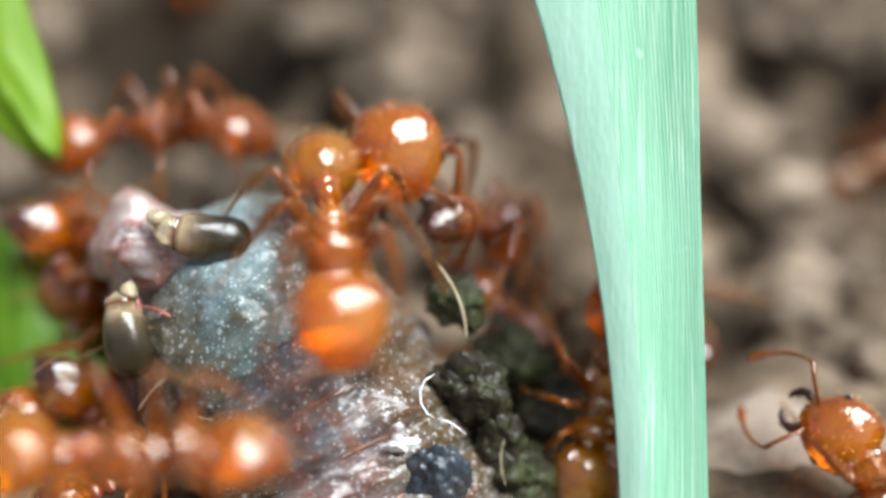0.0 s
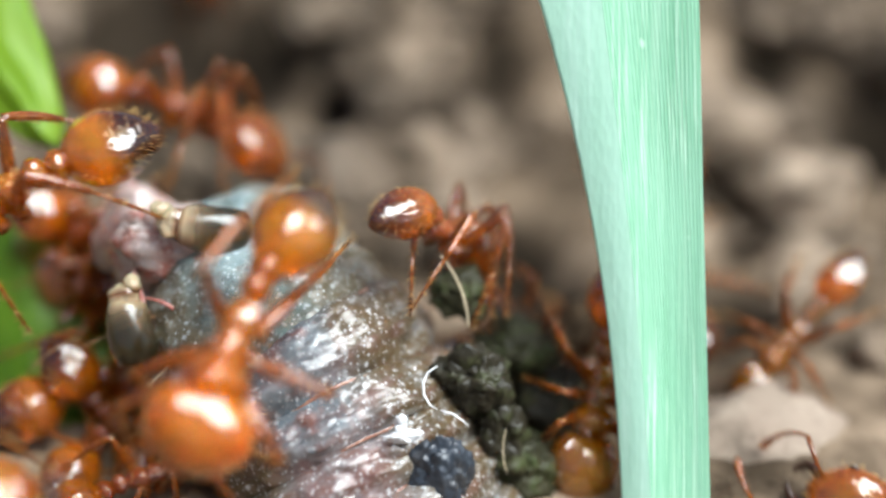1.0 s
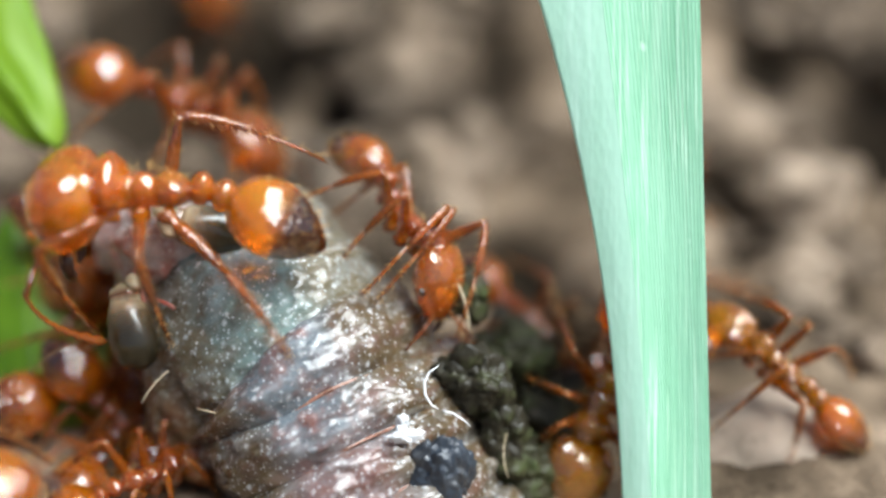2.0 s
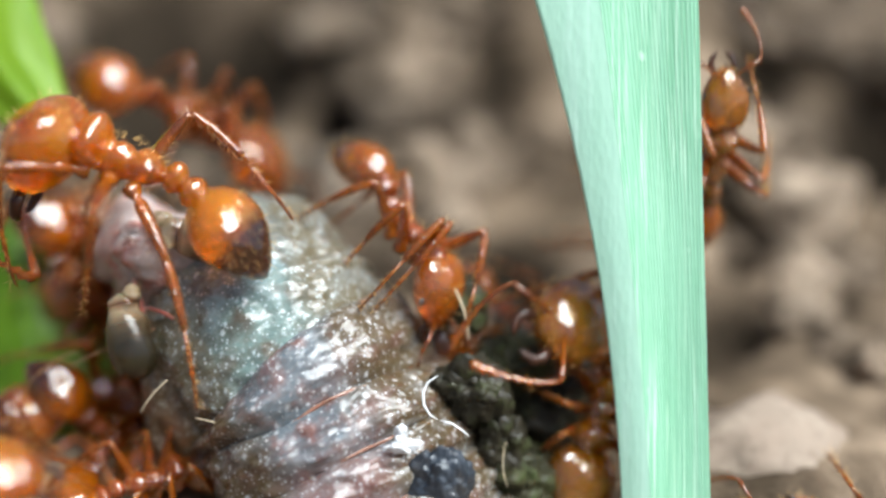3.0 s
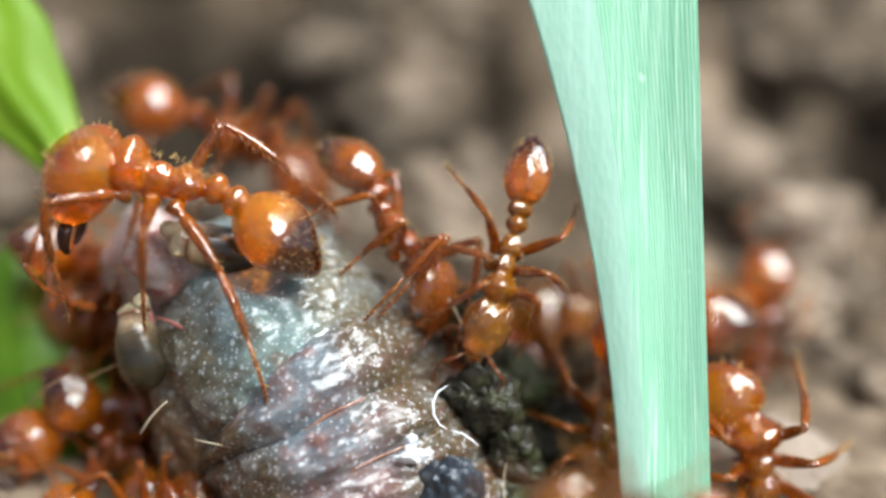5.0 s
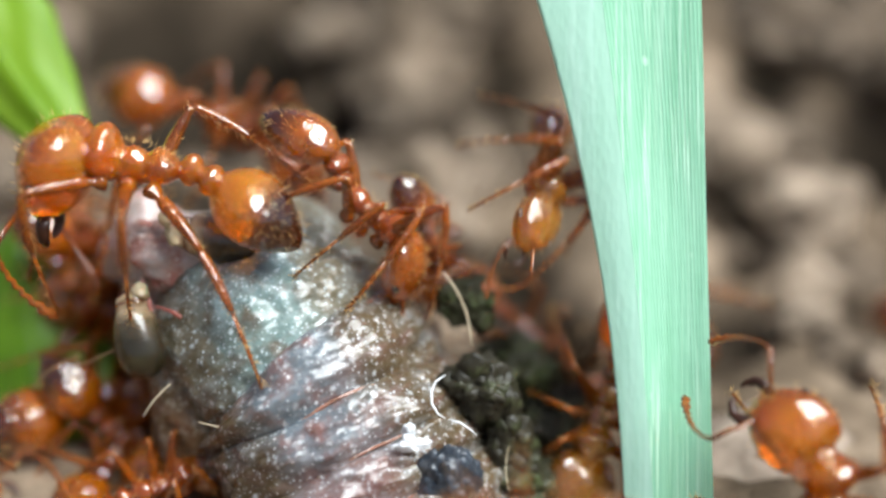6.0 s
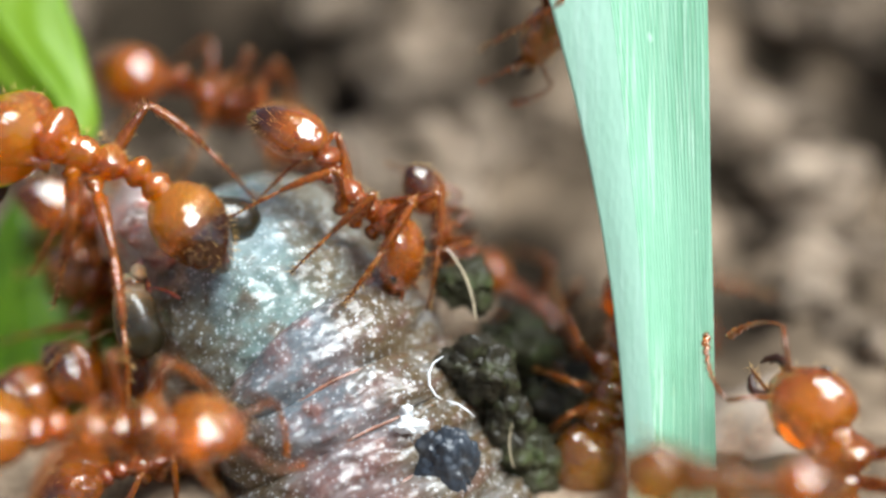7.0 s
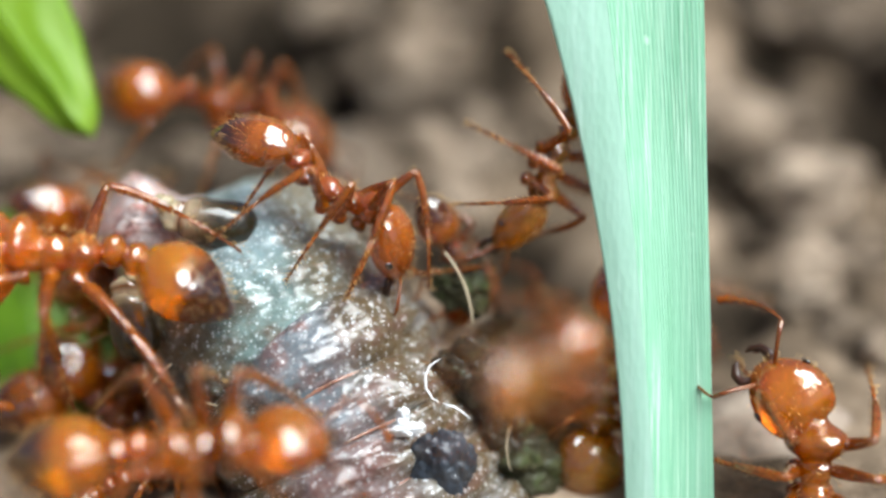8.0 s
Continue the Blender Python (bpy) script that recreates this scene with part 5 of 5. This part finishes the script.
    walk(ANTS["low"], [(0, at(2.91, 21.82, 1.29, -15, 57, -112)), (0.5, at(2.91, 21.83, 1.31, -14, 57, -111)), (1, at(2.86, 21.81, 1.31, -16, 57, -114)), (1.5, at(2.84, 21.8, 1.28, -21, 55, -119)), (2, at(2.88, 21.79, 1.25, -24, 54, -123)), (2.5, at(2.92, 21.8, 1.24, -25, 54, -123)), (3, at(2.91, 21.82, 1.25, -23, 55, -121)), (3.5, at(2.85, 21.85, 1.27, -18, 57, -116)), (4, at(2.84, 21.88, 1.29, -15, 58, -112)), (4.5, at(2.89, 21.89, 1.27, -15, 59, -112)), (5, at(2.93, 21.86, 1.25, -18, 58, -115)), (5.5, at(2.9, 21.84, 1.23, -22, 56, -120)), (6, at(2.86, 21.82, 1.23, -25, 55, -123)), (6.5, at(2.86, 21.82, 1.26, -25, 54, -123)), (7, at(2.92, 21.81, 1.3, -21, 55, -119)), (7.5, at(2.95, 21.81, 1.33, -17, 56, -114)), (8, at(2.9, 21.82, 1.31, -14, 57, -111))])
    gait(ANTS["low"], [])
    walk(ANTS["beyond"], [(0, at(0.66, 24.29, 0.28, 7, 50, 73)), (5, at(0.19, 23.27, 2.52, 57, 68, 60)), (6, at(-0.31, 23.86, 3.75, 59, 66, 65)), (6.5, at(-0.75, 23.90, 3.85, 59, 66, 67)), (7, at(-0.14, 23.75, 3.53, 57, 66, 63)), (7.5, at(0.24, 23.50, 3.03, 55, 67, 61)), (8, at(0.16, 23.51, 3.05, 56, 67, 61))])
    gait(ANTS["beyond"], [(4.5, 8.0)])
    walk(ANTS["mid1"], [(0, at(2.02, 24.87, 1.18, 29, 32, -18)), (0.5, at(1.88, 24.82, 1.07, 28, 34, -19)), (1, at(1.76, 24.77, 0.99, 27, 37, -21)), (1.5, at(1.85, 24.77, 0.98, 26, 39, -23)), (2, at(2.02, 24.82, 1.07, 26, 38, -22)), (2.5, at(2.02, 24.87, 1.17, 27, 36, -21)), (3, at(1.85, 24.9, 1.22, 29, 34, -18)), (3.5, at(1.75, 24.89, 1.17, 30, 32, -17)), (4, at(1.88, 24.85, 1.06, 30, 33, -17)), (4.5, at(2.03, 24.82, 0.96, 30, 35, -18)), (5, at(2, 24.81, 0.97, 28, 38, -21)), (5.5, at(1.83, 24.84, 1.06, 27, 39, -22)), (6, at(1.78, 24.89, 1.17, 27, 38, -22)), (6.5, at(1.92, 24.9, 1.22, 28, 36, -20)), (7, at(2.06, 24.87, 1.18, 28, 33, -18)), (7.5, at(1.99, 24.81, 1.08, 28, 32, -18)), (8, at(1.81, 24.77, 0.99, 29, 33, -18))])
    gait(ANTS["mid1"], [])
    walk(ANTS["mid2"], [(0, at(2.62, 23.86, 0.46, -73, 18, -171)), (0.5, at(2.5, 23.87, 0.48, -73, 16, -172)), (1, at(2.54, 23.9, 0.56, -73, 14, -173)), (1.5, at(2.68, 23.94, 0.64, -73, 15, -172)), (2, at(2.72, 23.96, 0.66, -73, 18, -171)), (2.5, at(2.6, 23.94, 0.61, -73, 20, -170)), (3, at(2.5, 23.9, 0.51, -73, 22, -169)), (3.5, at(2.55, 23.89, 0.45, -73, 21, -170)), (4, at(2.7, 23.91, 0.46, -74, 18, -171)), (4.5, at(2.71, 23.97, 0.53, -75, 16, -173)), (5, at(2.58, 23.99, 0.62, -74, 15, -173)), (5.5, at(2.5, 23.99, 0.65, -74, 16, -172)), (6, at(2.59, 23.96, 0.6, -73, 18, -171)), (6.5, at(2.73, 23.9, 0.52, -72, 21, -169)), (7, at(2.72, 23.86, 0.47, -72, 21, -168)), (7.5, at(2.58, 23.85, 0.49, -72, 20, -169)), (8, at(2.51, 23.9, 0.57, -73, 18, -171))])
    gait(ANTS["mid2"], [])
    walk(ANTS["pile0"], [(0, at(-6.6, 23.62, 0.64, 42, 8, 46)), (0.5, at(-6.52, 23.62, 0.67, 40, 6, 47)), (1, at(-6.55, 23.63, 0.74, 39, 6, 48)), (1.5, at(-6.65, 23.66, 0.78, 40, 7, 47)), (2, at(-6.66, 23.66, 0.78, 42, 8, 46)), (2.5, at(-6.57, 23.64, 0.73, 44, 10, 46)), (3, at(-6.51, 23.63, 0.67, 44, 10, 45)), (3.5, at(-6.57, 23.64, 0.63, 44, 9, 46)), (4, at(-6.66, 23.66, 0.65, 42, 7, 47)), (4.5, at(-6.65, 23.7, 0.71, 40, 5, 48)), (5, at(-6.56, 23.71, 0.76, 40, 5, 48)), (5.5, at(-6.51, 23.69, 0.77, 41, 6, 47)), (6, at(-6.57, 23.65, 0.72, 42, 8, 46)), (6.5, at(-6.65, 23.59, 0.67, 44, 10, 46)), (7, at(-6.62, 23.54, 0.66, 44, 11, 45)), (7.5, at(-6.52, 23.54, 0.69, 42, 10, 46)), (8, at(-6.51, 23.61, 0.74, 41, 8, 47))])
    gait(ANTS["pile0"], [])
    walk(ANTS["pile1"], [(0, at(-6.73, 24.47, 2.19, -74, 2, 164)), (0.5, at(-6.73, 24.47, 2.23, -74, 3, 165)), (1, at(-6.83, 24.46, 2.22, -73, 1, 164)), (1.5, at(-6.87, 24.43, 2.16, -73, -1, 163)), (2, at(-6.79, 24.41, 2.10, -72, -3, 162)), (2.5, at(-6.71, 24.4, 2.09, -72, -4, 161)), (3, at(-6.74, 24.43, 2.13, -73, -2, 162)), (3.5, at(-6.85, 24.48, 2.19, -74, 0, 164)), (4, at(-6.86, 24.49, 2.22, -75, 2, 165)), (4.5, at(-6.78, 24.49, 2.20, -75, 2, 165)), (5, at(-6.71, 24.45, 2.15, -75, 1, 164)), (5.5, at(-6.75, 24.41, 2.10, -74, -2, 163)), (6, at(-6.84, 24.39, 2.09, -73, -4, 162)), (6.5, at(-6.84, 24.39, 2.13, -72, -4, 162)), (7, at(-6.74, 24.4, 2.20, -72, -2, 163)), (7.5, at(-6.69, 24.42, 2.23, -73, 1, 164)), (8, at(-6.76, 24.44, 2.22, -74, 3, 165))])
    gait(ANTS["pile1"], [])
    walk(ANTS["pile2"], [(0, at(-6.88, 25.19, 3.01, -67, -16, 154)), (0.5, at(-6.96, 25.15, 2.94, -66, -18, 153)), (1, at(-7.03, 25.12, 2.89, -65, -20, 151)), (1.5, at(-6.98, 25.12, 2.89, -64, -22, 150)), (2, at(-6.88, 25.14, 2.94, -64, -22, 150)), (2.5, at(-6.88, 25.17, 3.00, -65, -20, 152)), (3, at(-6.98, 25.19, 3.03, -67, -17, 153)), (3.5, at(-7.03, 25.19, 3.00, -68, -16, 154)), (4, at(-6.96, 25.15, 2.94, -68, -17, 154)), (4.5, at(-6.87, 25.13, 2.89, -67, -19, 153)), (5, at(-6.89, 25.12, 2.89, -66, -21, 151)), (5.5, at(-6.99, 25.13, 2.94, -64, -22, 150)), (6, at(-7.02, 25.16, 3.00, -64, -22, 151)), (6.5, at(-6.93, 25.15, 3.03, -65, -19, 152)), (7, at(-6.85, 25.13, 3.00, -66, -17, 154)), (7.5, at(-6.89, 25.1, 2.94, -66, -15, 155)), (8, at(-7.00, 25.1, 2.89, -67, -16, 154))])
    gait(ANTS["pile2"], [])
    walk(ANTS["pile3"], [(0, at(-6.2, 22.49, -0.09, 69, 58, 16)), (0.5, at(-6.27, 22.48, -0.08, 71, 61, 16)), (1, at(-6.25, 22.49, -0.02, 71, 62, 16)), (1.5, at(-6.16, 22.52, 0.04, 71, 62, 16)), (2, at(-6.13, 22.53, 0.05, 69, 59, 16)), (2.5, at(-6.2, 22.52, 0.01, 68, 57, 16)), (3, at(-6.28, 22.51, -0.06, 68, 55, 17)), (3.5, at(-6.24, 22.53, -0.11, 69, 56, 17)), (4, at(-6.14, 22.54, -0.11, 71, 58, 18)), (4.5, at(-6.14, 22.59, -0.06, 73, 61, 18)), (5, at(-6.22, 22.59, 0, 73, 62, 18)), (5.5, at(-6.27, 22.57, 0.03, 72, 61, 18)), (6, at(-6.21, 22.53, -0, 70, 59, 17)), (6.5, at(-6.11, 22.47, -0.05, 68, 56, 17)), (7, at(-6.12, 22.41, -0.07, 67, 56, 16)), (7.5, at(-6.21, 22.39, -0.05, 67, 57, 15)), (8, at(-6.26, 22.46, -0.01, 69, 59, 16))])
    gait(ANTS["pile3"], [])
    walk(ANTS["pile4"], [(0, at(-6.52, 22.87, 0.23, 20, -5, 72)), (0.5, at(-6.52, 22.87, 0.28, 20, -4, 71)), (1, at(-6.43, 22.86, 0.29, 19, -4, 72)), (1.5, at(-6.37, 22.84, 0.24, 16, -5, 74)), (2, at(-6.43, 22.82, 0.18, 14, -6, 75)), (2.5, at(-6.52, 22.8, 0.15, 13, -6, 75)), (3, at(-6.51, 22.83, 0.17, 15, -6, 75)), (3.5, at(-6.42, 22.9, 0.21, 18, -6, 73)), (4, at(-6.38, 22.93, 0.26, 20, -5, 72)), (4.5, at(-6.45, 22.95, 0.25, 21, -5, 71)), (5, at(-6.52, 22.9, 0.21, 19, -6, 72)), (5.5, at(-6.49, 22.85, 0.16, 16, -6, 74)), (6, at(-6.39, 22.82, 0.14, 14, -7, 75)), (6.5, at(-6.36, 22.79, 0.17, 14, -6, 76)), (7, at(-6.44, 22.78, 0.25, 15, -5, 75)), (7.5, at(-6.50, 22.79, 0.30, 18, -4, 73)), (8, at(-6.46, 22.83, 0.29, 20, -4, 72))])
    gait(ANTS["pile4"], [])
    walk(ANTS["pile5"], [(0, at(-5.45, 20.77, 0.48, 23, 4, 32)), (0.5, at(-5.37, 20.73, 0.43, 21, 2, 33)), (1, at(-5.3, 20.69, 0.39, 20, 0, 34)), (1.5, at(-5.33, 20.68, 0.37, 19, -2, 35)), (2, at(-5.42, 20.7, 0.4, 19, -2, 35)), (2.5, at(-5.43, 20.73, 0.45, 20, -0, 34)), (3, at(-5.35, 20.77, 0.48, 21, 2, 33)), (3.5, at(-5.3, 20.8, 0.46, 23, 3, 32)), (4, at(-5.35, 20.79, 0.4, 23, 3, 32)), (4.5, at(-5.43, 20.79, 0.34, 22, 1, 33)), (5, at(-5.42, 20.76, 0.33, 21, -1, 34)), (5.5, at(-5.33, 20.75, 0.37, 19, -2, 35)), (6, at(-5.29, 20.75, 0.44, 19, -2, 35)), (6.5, at(-5.34, 20.73, 0.49, 20, -0, 34)), (7, at(-5.41, 20.69, 0.5, 21, 3, 33)), (7.5, at(-5.39, 20.64, 0.46, 22, 4, 32)), (8, at(-5.31, 20.66, 0.39, 22, 4, 32))])
    gait(ANTS["pile5"], [])
    walk(ANTS["pile6"], [(0, at(-6.95, 25.54, 2.11, -86, 31, 135)), (0.5, at(-6.85, 25.53, 2.1, -89, 33, 136)), (1, at(-6.86, 25.54, 2.15, -90, 35, 136)), (1.5, at(-6.95, 25.57, 2.22, -90, 34, 136)), (2, at(-7, 25.59, 2.25, -88, 33, 136)), (2.5, at(-6.92, 25.58, 2.23, -86, 31, 135)), (3, at(-6.84, 25.55, 2.16, -84, 29, 135)), (3.5, at(-6.87, 25.54, 2.11, -85, 29, 135)), (4, at(-6.97, 25.54, 2.1, -87, 31, 135)), (4.5, at(-6.99, 25.56, 2.14, -90, 33, 135)), (5, at(-6.9, 25.58, 2.21, -91, 34, 135)), (5.5, at(-6.83, 25.59, 2.25, -90, 34, 135)), (6, at(-6.88, 25.57, 2.22, -88, 32, 135)), (6.5, at(-6.97, 25.52, 2.16, -85, 30, 136)), (7, at(-6.97, 25.48, 2.11, -84, 30, 136)), (7.5, at(-6.87, 25.48, 2.11, -84, 31, 136)), (8, at(-6.82, 25.52, 2.15, -87, 32, 136))])
    gait(ANTS["pile6"], [])
    walk(ANTS["pile7"], [(0, at(-6.77, 25.74, 2.55, 56, 36, 32)), (0.5, at(-6.75, 25.76, 2.61, 54, 36, 32)), (1, at(-6.84, 25.77, 2.63, 55, 36, 32)), (1.5, at(-6.90, 25.75, 2.60, 57, 39, 32)), (2, at(-6.85, 25.72, 2.54, 59, 41, 32)), (2.5, at(-6.75, 25.69, 2.49, 59, 42, 32)), (3, at(-6.76, 25.7, 2.50, 59, 41, 32)), (3.5, at(-6.86, 25.73, 2.55, 58, 38, 32)), (4, at(-6.90, 25.75, 2.62, 56, 36, 33)), (4.5, at(-6.83, 25.76, 2.64, 56, 35, 33)), (5, at(-6.74, 25.74, 2.60, 56, 36, 33)), (5.5, at(-6.76, 25.7, 2.54, 58, 38, 33)), (6, at(-6.86, 25.68, 2.49, 59, 41, 32)), (6.5, at(-6.89, 25.67, 2.50, 59, 42, 32)), (7, at(-6.80, 25.7, 2.55, 58, 41, 32)), (7.5, at(-6.73, 25.73, 2.61, 56, 39, 32)), (8, at(-6.78, 25.75, 2.63, 55, 36, 32))])
    gait(ANTS["pile7"], [])
    walk(ANTS["pile8"], [(0, at(-6.62, 24.72, 0.85, -59, 16, 132)), (0.5, at(-6.68, 24.68, 0.81, -57, 15, 131)), (1, at(-6.77, 24.64, 0.75, -55, 13, 131)), (1.5, at(-6.74, 24.62, 0.71, -53, 12, 130)), (2, at(-6.64, 24.63, 0.73, -53, 11, 130)), (2.5, at(-6.61, 24.66, 0.79, -54, 12, 130)), (3, at(-6.7, 24.7, 0.84, -57, 14, 131)), (3.5, at(-6.78, 24.73, 0.84, -59, 15, 131)), (4, at(-6.73, 24.71, 0.79, -59, 15, 132)), (4.5, at(-6.63, 24.7, 0.72, -58, 14, 131)), (5, at(-6.62, 24.66, 0.69, -56, 12, 130)), (5.5, at(-6.71, 24.65, 0.71, -54, 11, 130)), (6, at(-6.76, 24.67, 0.78, -53, 11, 130)), (6.5, at(-6.69, 24.67, 0.84, -55, 12, 130)), (7, at(-6.6, 24.64, 0.86, -56, 15, 131)), (7.5, at(-6.61, 24.61, 0.82, -58, 16, 132)), (8, at(-6.72, 24.61, 0.75, -58, 16, 132))])
    gait(ANTS["pile8"], [])
    walk(ANTS["pile9"], [(0, at(-6.21, 23.15, 0.36, -29, -9, 110)), (0.5, at(-6.3, 23.13, 0.34, -26, -10, 108)), (1, at(-6.3, 23.13, 0.38, -24, -11, 107)), (1.5, at(-6.21, 23.16, 0.44, -24, -11, 107)), (2, at(-6.16, 23.18, 0.48, -26, -10, 108)), (2.5, at(-6.22, 23.18, 0.48, -29, -9, 110)), (3, at(-6.31, 23.18, 0.42, -31, -9, 111)), (3.5, at(-6.3, 23.18, 0.35, -31, -9, 111)), (4, at(-6.2, 23.18, 0.32, -29, -10, 110)), (4.5, at(-6.16, 23.21, 0.34, -26, -12, 108)), (5, at(-6.24, 23.22, 0.41, -24, -12, 107)), (5.5, at(-6.31, 23.22, 0.46, -24, -11, 107)), (6, at(-6.27, 23.2, 0.47, -27, -11, 109)), (6.5, at(-6.17, 23.14, 0.42, -29, -9, 111)), (7, at(-6.15, 23.08, 0.38, -30, -8, 112)), (7.5, at(-6.23, 23.05, 0.36, -30, -8, 111)), (8, at(-6.3, 23.1, 0.39, -28, -9, 110))])
    gait(ANTS["pile9"], [])
    walk(ANTS["pile10"], [(0, at(-6.85, 24.49, 0.85, -79, 27, 175)), (0.5, at(-6.88, 24.51, 0.91, -78, 25, 175)), (1, at(-6.80, 24.52, 0.96, -78, 26, 175)), (1.5, at(-6.72, 24.51, 0.94, -78, 28, 176)), (2, at(-6.76, 24.48, 0.88, -79, 31, 177)), (2.5, at(-6.86, 24.46, 0.82, -79, 32, 178)), (3, at(-6.87, 24.46, 0.80, -79, 32, 178)), (3.5, at(-6.79, 24.51, 0.84, -79, 29, 176)), (4, at(-6.72, 24.54, 0.90, -80, 26, 175)), (4.5, at(-6.78, 24.57, 0.93, -80, 25, 174)), (5, at(-6.87, 24.55, 0.92, -80, 26, 175)), (5.5, at(-6.86, 24.5, 0.86, -79, 28, 176)), (6, at(-6.76, 24.46, 0.81, -79, 31, 177)), (6.5, at(-6.71, 24.42, 0.81, -79, 32, 178)), (7, at(-6.78, 24.42, 0.86, -78, 31, 178)), (7.5, at(-6.86, 24.44, 0.93, -78, 29, 177)), (8, at(-6.84, 24.49, 0.96, -78, 26, 176))])
    gait(ANTS["pile10"], [])
    walk(ANTS["far"], [(0, at(4.83, 28.10, 1.90, 16, 63, -72)), (3.45, at(4.83, 28.20, 2.12, 17, 64, -72)), (3.65, at(7.39, 27.41, 1.59, 62, 27, -14)), (3.8, at(8.13, 26.70, 1.24, 47, 52, -36)), (3.95, at(7.99, 26.25, 0.86, -21, 63, -113)), (4.1, at(7.70, 25.30, 0.78, -59, 36, -161)), (4.5, at(6.50, 25.28, 0.73, -66, 5, -178)), (4.65, at(6.40, 25.72, 0.75, -63, -25, 168)), (4.8, at(6.26, 26.03, 0.84, -48, -52, 144)), (5.1, at(7.51, 26.75, 0.85, 37, -59, 49)), (5.4, at(8.76, 27.34, 0.94, 64, -18, 9)), (6.2, at(12.47, 26.46, 0.84, 65, -0, 0)), (8, at(12.81, 25.74, 0.83, 64, -0, 0))])
    gait(ANTS["far"], [(3, 6)])
    walk(ANTS["far2"], [(0, at(-6.93, 41.47, 5.87, -36, 58, -130)), (2, at(-6.90, 40.53, 5.40, -0, 64, -90)), (2.5, at(-6.64, 38.92, 4.70, 20, 63, -68)), (2.65, at(-5.33, 40.35, 5.31, 56, 40, -23)), (2.8, at(-3.92, 41.55, 6.03, 64, 9, -4)), (3.1, at(1.21, 39.99, 6.00, 61, 27, -14)), (3.3, at(1.83, 36.07, 4.76, 47, 52, -36)), (3.5, at(2.25, 34.75, 4.33, 36, 58, -49)), (3.57, at(2.09, 35.34, 4.82, -44, 54, -140)), (3.63, at(1.92, 35.94, 5.33, -64, 15, -173)), (3.7, at(1.75, 36.54, 5.85, -62, -27, 166)), (4.2, at(-3.76, 39.07, 4.77, -65, -0, -180)), (4.6, at(-5.24, 40.65, 5.49, -62, -27, 167)), (5.4, at(-6.84, 45.67, 8.02, -47, -52, 144)), (8, at(-6.89, 45.75, 8.11, -46, -51, 143))])
    gait(ANTS["far2"], [(2, 5.4)])


motions()
